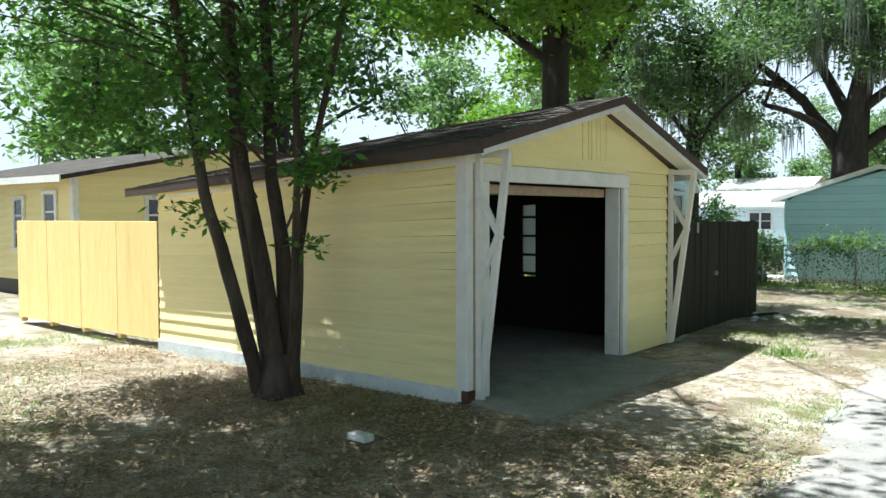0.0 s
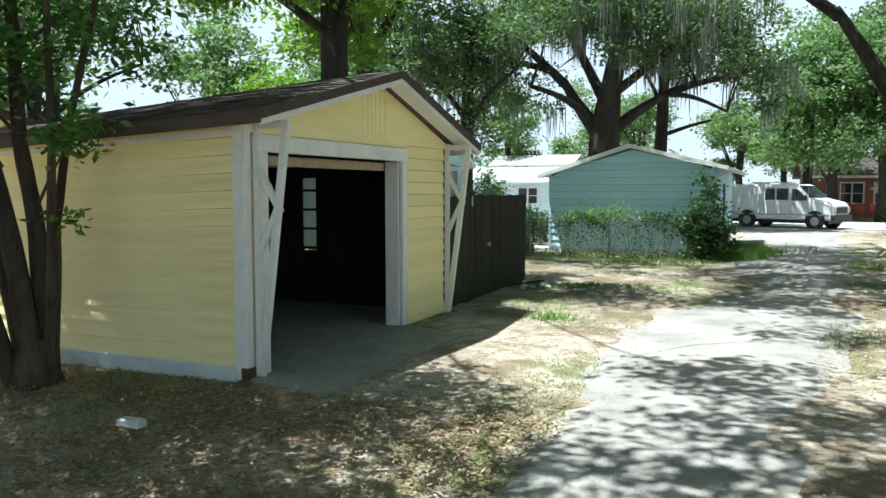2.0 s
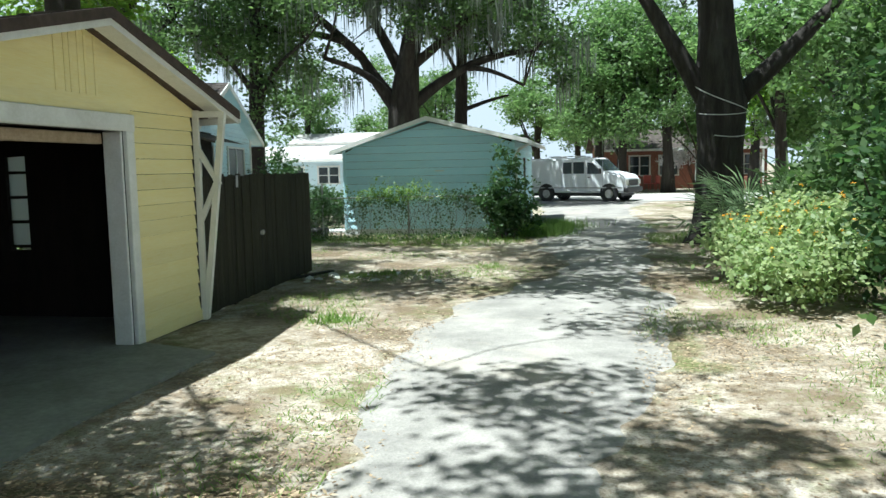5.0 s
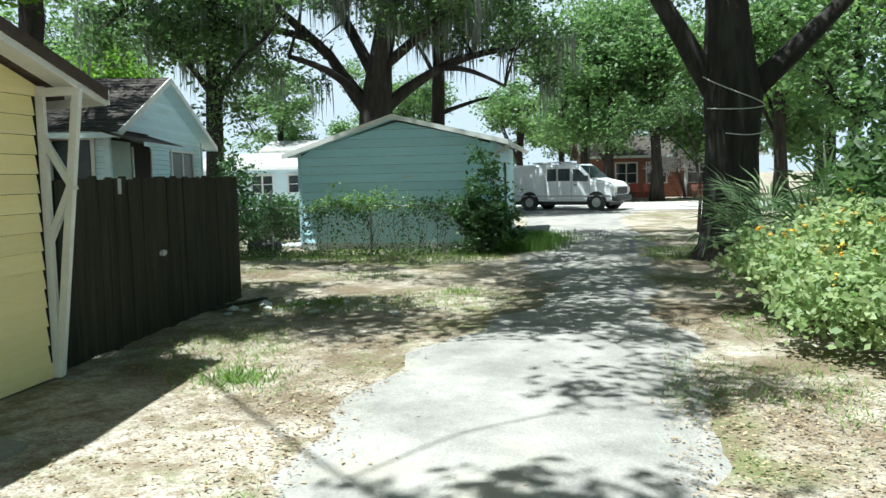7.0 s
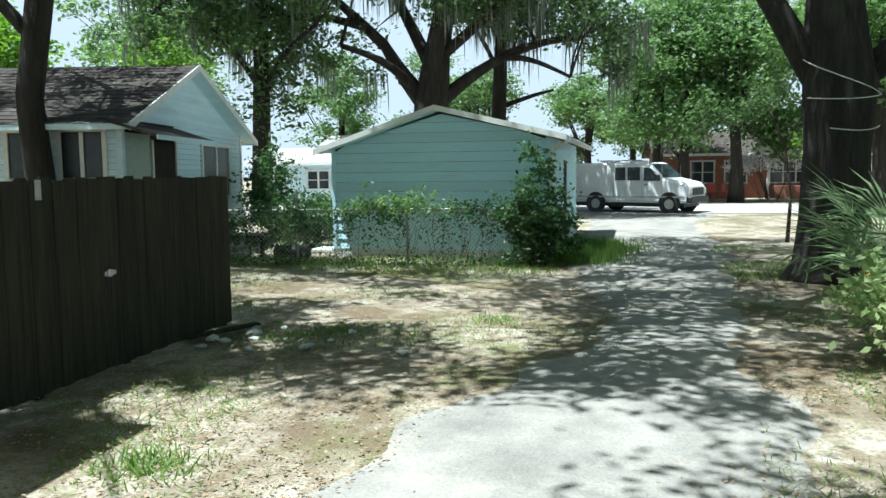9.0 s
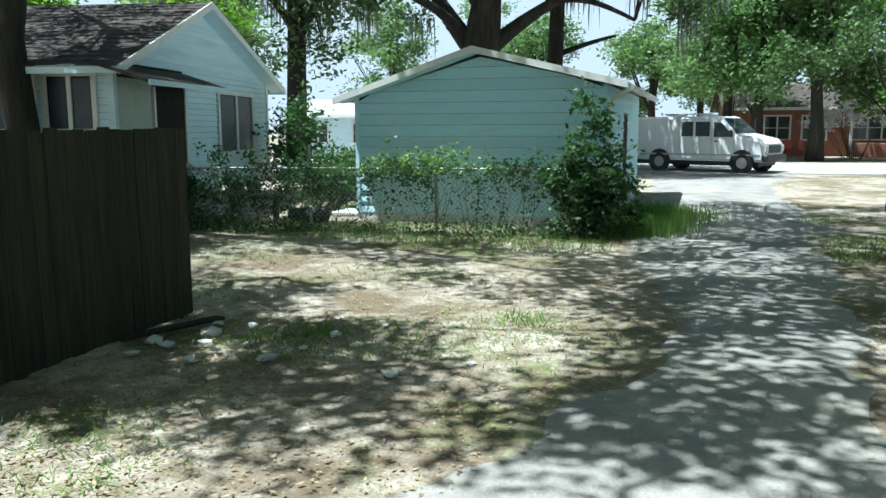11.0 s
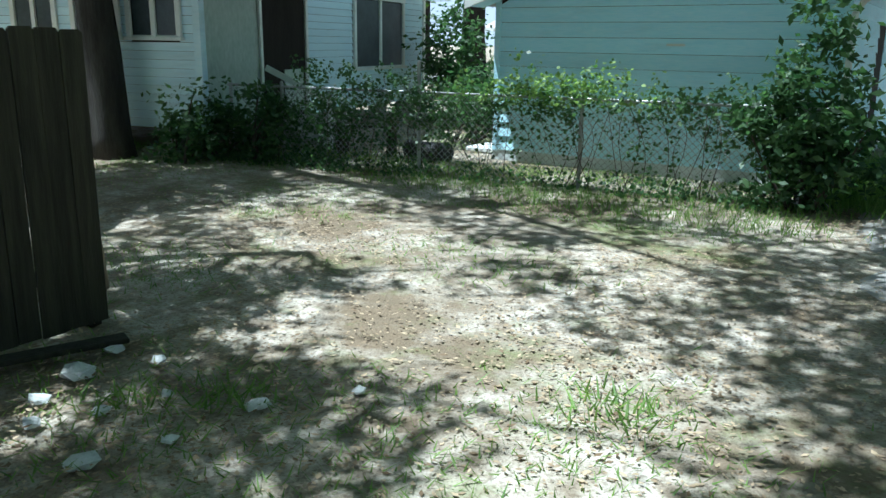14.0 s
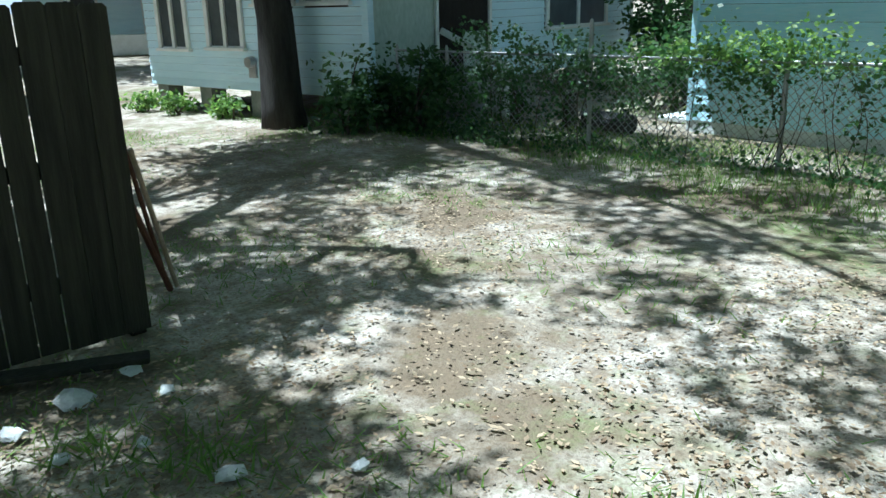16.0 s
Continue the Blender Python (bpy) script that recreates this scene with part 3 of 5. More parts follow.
    # white trim
    for n, bx in (("corner_board", (-0.12, -0.03, 0.0, 0.0, 0.0, EAVE)), ("corner_board", (0.0, -0.03, 0.06, 0.03, 0.07, 2.46)), ("door_trim", (0.004, 0.10, 0.0, 0.05, o0, 2.2)),
                  ("door_trim", (0.004, o1, 0.0, 0.055, o1 + 0.14, 2.20)), ("door_trim", (0.004, 0.09, oz, 0.06, 3.43, 2.37)),
                  ("door_jamb", (-0.2, o1 - 0.03, 0.0, 0.004, o1, oz)), ("door_jamb", (-0.16, o0 - 0.04, 0.0, 0.004, o0, oz))):
        part(n, Shape().box(*bx, c=0.008), M_WHITE, g)
    part("corner_post", Shape().box(0.0, 0.07, 0.05, 0.03, 0.10, 2.3), M_TAN, g)
    part("rusted_foot", Shape().box(-0.05, -0.04, 0.0, 0.04, 0.09, 0.12, c=0.01), M_RUST, g, "rusted metal corner foot")
    part("garage_door", Shape().box(-0.32, o0, 2.08, -0.22, o1, 2.19, c=0.01).box(-2.4, o0, 2.14, -0.3, o1, 2.18), M_TAN, g, "raised tan wooden overhead door")
    part("footing", Shape().box(-GL - 0.02, -0.05, -0.1, -0.1, -0.001, 0.13, c=0.01), M_FOOT, g, "white-painted concrete footing")
    # roof
    fx, bx = 0.42, -GL - 0.3
    ya, yb, ze = -0.32, GW + 0.34, 2.545
    roof_slope(g, bx, fx, ya, ze, mid, RIDGE + 0.03, 0.05, M_SHINGLE, 14, 1)
    roof_slope(g, bx, fx, yb, ze - 0.05, mid, RIDGE + 0.03, 0.05, M_SHINGLE, 14, 2)
    yr = mid
    for a, b in (((ya, ze), (yr, RIDGE + 0.03)), ((yb, ze - 0.05), (yr, RIDGE + 0.03))):
        part("rake_board", Shape().prism([(a[0], a[1] - 0.05), (b[0], b[1] - 0.052), (b[0], b[1] - 0.15), (a[0], a[1] - 0.14)], "x", fx - 0.025, fx), M_WHITE, g)
        part("rake_edge", Shape().prism([(a[0], a[1] + 0.012), (b[0], b[1] + 0.012), (b[0], b[1] - 0.085), (a[0], a[1] - 0.085)], "x", fx, fx + 0.025), M_FASCIA, g, "dark brown roof edge")
        part("soffit", Shape().prism([(a[0], a[1] - 0.056), (b[0], b[1] - 0.056), (b[0], b[1] - 0.07), (a[0], a[1] - 0.07)], "x", 0.03, fx - 0.026), M_WHITE, g)
    part("eave_board", Shape().box(bx, ya - 0.025, ze - 0.12, fx + 0.02, ya, ze + 0.01), M_FASCIA, g, "dark brown fascia")
    part("eave_board", Shape().box(bx, yb, ze - 0.18, fx + 0.02, yb + 0.025, ze - 0.05), M_WHITE, g)
    part("soffit", Shape().box(-GL, ya, ze - 0.075, 0.03, -0.024, ze - 0.06), M_YELLOW, g)
    part("frieze_board", Shape().box(-GL, -0.05, 2.36, -0.12, -0.024, 2.42), M_WHITE, g)
    # the old roof has sunk towards the back
    for ob in g.children_recursive:
        if ob.data and ob.name.split(".")[0] in ("roof", "shingles", "eave_board", "soffit", "frieze_board", "side_wall", "back_wall", "north_wall"):
            for v in ob.data.vertices:
                v.co.z += SAG / GL * min(0.0, v.co.x) * max(0.0, v.co.z) / EAVE
    brace(g, 0.13)
    brace(g, GW - 0.05)
    s = Shape()
    s.prism([(-GL, 0.05), (-GL, GW - 0.05), (-0.02, GW - 0.05), (0.0, 3.4), (1.0, 3.05), (1.0, -0.18), (0.1, 0.02)], "z", -0.12, 0.02)
    part("slab", s, M_CONCRETE, g, "stained concrete floor slab and apron")


build_garage()


def build_yellow_fence():
    f = thing("yellow_fence", "solid yellow-painted board fence beside the garage", "fence", (-5.56, 0.06, 0), 180)
    n = 4
    for i in range(n):
        part("panel", Shape().box(i * 1.12 + 0.01, -0.015, 0.08, (i + 1) * 1.12 - 0.001, 0.015, 1.78, c=0.004), M_YELLOW_FENCE, f)
    for i in range(n + 1):
        part("post", Shape().box(i * 1.1, -0.11, 0.0, i * 1.1 + 0.09, -0.017, 1.76, c=0.006), M_YELLOW_FENCE, f)


build_yellow_fence()


def build_yellow_house():
    h = thing("yellow_house", "yellow clapboard house with white trimmed windows", "house", (-12.5, 2.3, 0))
    w = part("south_wall", Shape().box(-9, 0, 0.35, 0, 0.12, 2.75), M_YELLOW, h)
    siding(w, M_YELLOW, 9, 0.35, 2.75, 0.2, (-9, 0, 0), 0)
    w = part("east_wall", Shape().box(-0.12, 0.12, 0.35, 0, 9, 2.75), M_YELLOW, h)
    siding(w, M_YELLOW, 8.9, 0.35, 2.75, 0.2, (0, 0.1, 0), 90)
    part("corner_board", Shape().box(-0.1, -0.04, 0.3, 0.04, 0.1, 2.75), M_WHITE, h)
    # solid black block stands in for the shade under the raised floor
    part("crawl_space", Shape().box(-8.9, 0.1, -0.05, -0.1, 8.8, 0.35), M_BLACK, h)
    window(h, "window", 0.42, 1.1, 2.25, (-2.8, -0.025, 0), 0, 1, 3)
    window(h, "window", 0.48, 1.15, 2.35, (-1.25, -0.025, 0), 0, 1, 3)
    window(h, "window", 0.6, 1.1, 2.25, (0.025, 1.75, 0), 90, 1, 3)
    part("roof", Shape().prism([(-0.5, 2.72), (4.5, 3.7), (9.5, 2.72), (9.5, 2.62), (4.5, 3.6), (-0.5, 2.62)], "x", -9.5, 0.45), M_SHINGLE, h)
    part("fascia", Shape().box(-9.5, -0.53, 2.58, 0.47, -0.5, 2.73), M_WHITE, h)
    part("gable", Shape().prism([(0.0, 2.75), (9.0, 2.75), (4.5, 3.58)], "x", -0.1, 0.0), M_YELLOW, h)


build_yellow_house()


# ---- dark wooden fence ----


def picket(width, height, seed):
    rnd = random.Random(seed)
    s = Shape()
    c = 0.014 + 0.006 * rnd.random()
    s.prism([(0, 0.0), (width, 0.0), (width, height - c), (width - c, height), (c, height), (0, height - c)], "y", -0.009, 0.009)
    return s.mesh("picket", M_FENCE)


def build_wood_fence():
    a, b = Vector((-0.06, GW + 0.06, 0)), Vector((-0.19, 9.34, 0))
    ln = (b - a).length
    rz = math.degrees(math.atan2(b.y - a.y, b.x - a.x))
    f = thing("wooden_fence", "tall weathered dark wooden privacy fence with a gate", "fence", a, rz)
    kinds = [picket(0.1405, 1.715 + 0.006 * k, k) for k in range(5)]
    narrow = picket(0.133, 1.72, 9)
    rnd = random.Random(8)
    n = int(ln / 0.142)
    step = ln / n
    for i in range(n):
        piece("picket", narrow if n - 8 < i < n - 3 else kinds[rnd.randrange(5)], f, (i * step, rnd.uniform(-0.004, 0.004), rnd.uniform(-0.004, 0.012)), 0, rnd.uniform(-0.3, 0.3))
    for z in (0.3, 0.9, 1.45):
        part("rail", Shape().box(0, 0.012, z, ln - 0.03, 0.05, z + 0.085, c=0.006), M_FENCE, f)
    for x in (0.05, 1.2, 2.4, 3.6, ln - 0.1):
        part("post", Shape().box(x, 0.052, -0.05, x + 0.09, 0.14, 1.62, c=0.006), M_FENCE, f)
    latch = part("latch", Shape().box(2.07, -0.05, 0.84, 2.13, -0.012, 0.91, c=0.006).box(2.05, -0.022, 0.85, 2.22, -0.012, 0.89), M_CHROME, f, "metal gate latch")
    part("gate_gap", Shape().box(2.105, -0.016, 0.06, 2.12, -0.0125, 0.84), M_BLACK, f)
    part("hinge", Shape().box(1.22, -0.022, 1.56, 1.29, -0.012, 1.72), M_CHROME, f, "pale metal hinge")


build_wood_fence()


def build_rods():
    for i, (dx, dy, h, r) in enumerate(((0.0, 0.0, 1.1, 0.014), (0.09, 0.04, 0.95, 0.016), (0.16, -0.02, 0.7, 0.02))):
        s = Shape().tube([(-0.80 + dx * 0.6, 9.68 + dy, 0.0), (-0.47 + dx * 0.4, 9.40 + dy, h)], [r, r], 8)
        ob = part("pole", s, M_RUST if i != 1 else M_TAN)
        tagged(ob, "thin rusty pole leaning against the fence end" if i != 1 else "thin wooden stake leaning against the fence end", "pole", "poles at the fence end")


build_rods()


# ---- pale blue outbuilding ----


def build_outbuilding():
    h = thing("outbuilding", "pale blue clapboard outbuilding with a low gable roof", "shed", (0, 17.18, 0))
    x0, x1, ln, ax, az = -1.92, 2.74, 7.0, 0.5, 2.96
    e0, e1 = 2.27, 2.44
    wall = Shape().prism([(x0, 0.12), (x1, 0.12), (x1, e1), (ax, az), (x0, e0)], "y", 0.0, 0.1)
    fw = part("front_wall", wall, M_DARK, h)
    z, step = 0.12, 0.205
    while z < az - 0.06:
        t = min(z + step - 0.005, az)
        def edge(zz):
            a = x0 if zz <= e0 else x0 + (ax - x0) * (zz - e0) / (az - e0)
            b = x1 if zz <= e1 else x1 + (ax - x1) * (zz - e1) / (az - e1)
            return a, b
        (a0, b0), (a1, b1) = edge(z), edge(t)
        s = Shape()
        s.add([(a0, 0, z), (b0, 0, z), (b1, 0, t), (a1, 0, t), (a0, -0.042, z), (b0, -0.042, z), (b1, -0.008, t), (a1, -0.008, t)],
              [(0, 1, 2, 3), (4, 5, 6, 7), (0, 1, 5, 4), (2, 3, 7, 6), (1, 2, 6, 5), (3, 0, 4, 7)])
        part("siding_board", s, M_BLUE, fw)
        z += step
    sw = part("side_wall", Shape().box(x1 - 0.1, 0.1, 0.12, x1, ln, e1), M_BLUE, h)
    siding(sw, M_BLUE, ln, 0.12, e1, 0.21, (x1, 0.0, 0), 90, gaps=((3.1, 4.0, 0, 2.0),))
    part("side_wall", Shape().box(x0, 0.1, 0.12, x0 + 0.1, ln, e0), M_BLUE, h)
    part("back_wall", Shape().box(x0, ln, 0.12, x1, ln + 0.1, e0), M_BLUE, h)
    part("door", Shape().box(x1 - 0.02, 3.1, 0.1, x1 + 0.012, 4.0, 2.0, c=0.01), M_DARK, h, "dark side door")
    part("footing", Shape().box(x0 - 0.02, -0.03, -0.1, x1 + 0.02, ln + 0.1, 0.12), M_FOOT, h)
    for n, bx in (("corner_board", (x0 - 0.02, -0.05, 0.1, x0 + 0.06, 0.0, e0)), ("corner_board", (x1 - 0.05, -0.05, 0.1, x1 + 0.03, 0.0, e1))):
        part(n, Shape().box(*bx, c=0.005), M_BLUE, h)
    L, R, T = (-2.14, 2.24), (3.16, 2.44), (ax, 3.09)
    for a in (L, R):
        deck = Shape().prism([(a[0], a[1]), T, (T[0], T[1] - 0.05), (a[0], a[1] - 0.05)], "y", -0.55, ln + 0.4)
        part("roof", deck, M_PALE_ROOF, h)
        part("rake_board", Shape().prism([(a[0], a[1] + 0.012), (T[0], T[1] + 0.012), (T[0], T[1] - 0.10), (a[0], a[1] - 0.10)], "y", -0.59, -0.552), M_WHITE, h, "pale painted rake board")
        part("soffit", Shape().prism([(a[0], a[1] - 0.055), (T[0], T[1] - 0.055), (T[0], T[1] - 0.07), (a[0], a[1] - 0.07)], "y", -0.55, -0.045), M_BLUE, h)
    part("gutter", Shape().tube([(3.18, -0.4, 2.36), (3.18, ln, 2.36)], [0.06, 0.06], 8), M_WHITE, h)
    part("downspout", Shape().tube([(3.18, -0.36, 2.34), (2.9, -0.2, 2.2), (2.8, -0.09, 2.05), (2.8, -0.09, 0.1)], [0.04] * 4, 8), M_WHITE, h)
    part("mark", Shape().box(0.62, -0.034, 1.66, 0.86, -0.026, 1.69), M_WHITE, h, "pale scuff on the boards")


build_outbuilding()


# ---- pale house with the porch ----


def build_house():
    h = thing("house", "weathered pale blue-white clapboard house with a dark shingle roof", "house", (-5.58, 16.22, 0), 12)
    y0, y1, mid, az, ev, dp = -1.8, 6.4, 1.85, 4.25, 2.86, 5.2
    gw = part("gable_wall", Shape().prism([(y0, 0.4), (y1, 0.4), (y1, ev), (mid, az - 0.05), (y0, ev)], "x", -0.16, -0.03), M_DARK, h)
    siding(gw, M_HOUSE, y1 - 1.1, 0.4, ev, 0.125, (-0.02, 1.1, 0), 90, gaps=((1.75, 4.2, 1.1, 2.52),))
    gable_boards(gw, M_HOUSE, y0, y1, ev, mid, az, ev + 0.001, ev + 0.001, 0.125, -0.03)
    sw = part("side_wall", Shape().box(-dp, y0, 0.4, -0.16, y0 + 0.12, ev), M_DARK, h)
    siding(sw, M_HOUSE, dp - 0.02, 0.4, ev, 0.125, (-dp, y0, 0), 0,
           gaps=((dp - 4.75, dp - 4.03, 1.0, 2.5), (dp - 3.42, dp - 2.63, 1.0, 2.5), (dp - 2.22, dp - 1.42, 1.65, 2.62), (dp - 1.2, dp - 0.32, 1.65, 2.62)))
    part("end_wall", Shape().box(-dp, y0 + 0.12, 0.4, -dp + 0.1, y1, ev), M_HOUSE, h)
    part("back_wall", Shape().box(-dp, y1 - 0.1, 0.4, -0.16, y1, ev), M_HOUSE, h)
    for x, w, z0, z1, n in ((-4.73, 0.68, 1.02, 2.48, 2), (-3.4, 0.75, 1.05, 2.48, 2), (-2.2, 0.75, 1.7, 2.6, 2), (-1.16, 0.8, 1.7, 2.6, 2)):
        window(h, "window", w, z0, z1, (x, y0 - 0.015, 0), 0, n, 1, M_SCREEN)
    window(h, "window", 2.2, 1.16, 2.48, (0.0, 2.95, 0), 90, 2, 1, M_SCREEN, "double window with dark screens")
    part("enclosure", Shape().box(-0.1, y0, 0.4, 0.0, -0.34, 2.6), M_PANEL, h, "grey-green plywood porch panel")
    part("corner_board", Shape().box(-0.08, y0 - 0.04, 0.35, 0.04, y0 + 0.08, ev), M_HOUSE, h)
    part("corner_board", Shape().box(-0.08, y1 - 0.08, 0.35, 0.04, y1 + 0.03, ev), M_WHITE, h)
    # flat near-black sheet painted as the shade inside the screened porch
    part("porch_recess", Shape().box(-0.028, -0.3, 0.42, 0.004, 1.06, 2.46), M_DARK, h, "flat dark sheet for the screened porch opening, shade in its colour")
    part("door_frame", Shape().box(0.006, -0.36, 0.42, 0.05, -0.29, 2.5, c=0.006), M_WHITE, h)
    part("door_frame", Shape().box(0.006, 1.04, 0.42, 0.05, 1.11, 2.5, c=0.006), M_WHITE, h)
    part("porch_box", Shape().box(0.006, 0.35, 0.5, 0.03, 0.95, 1.2, c=0.01), M_PANEL, h, "pale appliance inside the porch")
    part("awning", Shape().prism([(-0.02, 2.82), (0.95, 2.50), (0.95, 2.45), (-0.02, 2.76)], "y", -2.4, 1.25), M_SHINGLE, h, "dark shingled porch awning")
    part("awning_edge", Shape().box(0.94, -2.42, 2.42, 0.97, 1.27, 2.51), M_HOUSE, h)
    part("handrail", Shape().beam((0.1, -0.32, 1.25), (1.1, -0.1, 0.75), 0.05, 0.09).beam((1.1, -0.1, 0.0), (1.1, -0.1, 0.82), 0.08, 0.08, (1, 0, 0)), M_WHITE, h)
    for i in range(3):
        part("step", Shape().box(0.05, -0.25, 0.02, 0.35 + 0.3 * (2 - i), 1.0, 0.15 + 0.14 * i, c=0.01), M_CONCRETE, h)
    part("electric_meter", Shape().tube([(-2.42, y0 - 0.03, 0.84), (-2.42, y0 - 0.14, 0.84)], [0.09, 0.08], 12).box(-2.5, y0 - 0.06, 0.6, -2.34, y0 - 0.02, 0.82), M_CHROME, h)
    for x in (-5.1, -3.9, -2.6, -0.8):
        part("pier", Shape().box(x, y0 + 0.02, -0.05, x + 0.3, y0 + 0.32, 0.4), M_CONCRETE, h)
    for y in (0.3, 2.4, 4.2, 5.6):
        part("pier", Shape().box(-0.35, y, -0.05, -0.06, y + 0.3, 0.4), M_CONCRETE, h)
    ov, ye = 0.5, ev - 0.12
    roof_slope(h, -dp - 0.6, 0.38, y0 - ov, ye, mid, az + 0.08, 0.06, M_SHINGLE, 16, 5)
    roof_slope(h, -dp - 0.6, 0.38, y1 + ov, ye, mid, az + 0.08, 0.06, M_SHINGLE, 16, 6)
    for y in (y0 - ov, y1 + ov):
        part("rake_board", Shape().prism([(y, ye + 0.01), (mid, az + 0.09), (mid, az - 0.06), (y, ye - 0.14)], "x", 0.38, 0.41), M_WHITE, h)
        part("soffit", Shape().prism([(y, ye - 0.07), (mid, az + 0.01), (mid, az - 0.005), (y, ye - 0.085)], "x", -0.02, 0.38), M_HOUSE, h)
        s = 1 if y > 0 else -1
        part("eave_board", Shape().box(-dp - 0.6, y, ye - 0.12, 0.38, y + s * 0.025, ye + 0.01), M_HOUSE, h)


build_house()


# ---- chain-link fence with vines ----
FA, FB = Vector((-4.95, 14.70, 0)), Vector((3.0, 15.75, 0))


def build_chain_fence():
    f = thing("chain_link_fence", "old chain-link fence overgrown with vines", "fence", FA, math.degrees(math.atan2(FB.y - FA.y, FB.x - FA.x)))
    ln = (FB - FA).length
    for x in (0.05, 0.95, 3.1, 5.25, ln - 0.35):
        tall = 1.42 if abs(x - 3.1) < 0.1 else 1.1
        part("post", Shape().tube([(x, 0, -0.05), (x, 0, tall), (x, 0, tall + 0.03)], [0.025, 0.025, 0.012], 8), M_METAL, f)
    part("top_rail", Shape().tube([(0, 0, 1.05), (ln, 0, 1.05)], [0.018, 0.018], 8), M_METAL, f)
    s = Shape()
    g, r, top = 0.085, 0.0028, 1.04
    for sign in (1, -1):
        x = -top
        while x < ln + top:
            a, b = (x, 0.03), (x + top, top)
            if sign < 0:
                a, b = (x + top, 0.03), (x, top)
            if 0 <= min(a[0], b[0]) and max(a[0], b[0]) <= ln:
                s.beam((a[0], 0.002 * sign, a[1]), (b[0], 0.002 * sign, b[1]), r * 2, r * 2, (0, 1, 0))
            x += g
    tagged(part("chain_mesh", s, M_METAL, f), kind="stuff")
    return f


build_chain_fence()


def build_vines():
    rng = np.random.default_rng(21)
    rnd = random.Random(21)
    d = (FB - FA)
    rows = []
    for u, z, n, sp, dep in ((0.10, 0.6, 520, 0.30, 0.2), (0.18, 0.7, 750, 0.30, 0.22), (0.27, 0.75, 700, 0.30, 0.2), (0.34, 0.95, 520, 0.22, 0.14), (0.40, 0.85, 420, 0.25, 0.14),
                             (0.50, 1.04, 360, 0.09, 0.12), (0.57, 1.10, 620, 0.10, 0.16), (0.62, 1.16, 680, 0.12, 0.16), (0.68, 1.08, 420, 0.10, 0.14), (0.76, 1.04, 300, 0.09, 0.12),
                             (0.84, 1.0, 380, 0.18, 0.14), (0.90, 0.9, 420, 0.22, 0.16)):
        c = FA + d * u
        hubs = rng.normal(size=(n // 14, 3)) * np.array([0.36, dep, sp]) + np.array([c.x, c.y - 0.04, z])
        rows.append((hubs[:, None, :] + rng.normal(size=(len(hubs), 18, 3)) * 0.055).reshape(-1, 3))
    # strings of leaves that hang down the mesh
    for k in range(120):
        c = FA + d * rnd.uniform(0.08, 0.97)
        z1, z0 = rnd.uniform(0.8, 1.1), rnd.uniform(0.05, 0.7)
        m = rnd.randrange(8, 26)
        zz = rng.uniform(z0, z1, m)
        rows.append(np.stack([c.x + rng.normal(size=m) * 0.05 + (z1 - zz) * rnd.uniform(-0.3, 0.3), c.y + rng.normal(size=m) * 0.04, zz], 1))
    for k in range(60):
        c = FA + d * rnd.uniform(0.02, 1.0)
        m = rnd.randrange(20, 60)
        rows.append(rng.normal(size=(m, 3)) * np.array([0.16, 0.12, 0.08]) + np.array([c.x, c.y - rnd.uniform(-0.1, 0.45), 0.1]))
    p = np.concatenate(rows)
    p[:, 2] = np.clip(p[:, 2], 0.03, 1.75)
    p = p[rng.random(len(p)) < np.where(p[:, 0] > -2.0, 0.8, 0.95)]
    # sunlight put into leaf colour: pale over the rail before the outbuilding, dark elsewhere
    sunlit = (p[:, 0] > -1.6) & (p[:, 0] < 1.2) & (p[:, 2] > 0.98) & (rng.random(len(p)) < 0.8)
    v = thing("vine", "tangled green vine hanging over the chain-link fence", "vine")
    part("leaves", quads("leaves", leaves(p[~sunlit], 0.058, rng, 0.35, 0.75), M_SHRUB), None, v)
    part("young_leaves", quads("young_leaves", leaves(p[sunlit] + rng.normal(size=(sunlit.sum(), 3)) * 0.03, 0.055, rng, 0.5, 0.75), M_VINE), None, v, "pale yellow-green leaves, sunlight put into the colour")
    s = Shape()
    for k in range(46):
        u = rnd.uniform(0.06, 0.97)
        a, b = FA + d * u, FA + d * (u + rnd.uniform(-0.06, 0.06))
        limb(s, (a.x, a.y - 0.03, 0), (b.x, b.y, rnd.uniform(0.7, 1.25)), 0.006, 0.003, rnd, 0.2, 4, 6)
    tagged(part("stem_tangle", s, M_BARK, v), kind="stuff")


build_vines()

# ---- trees ----


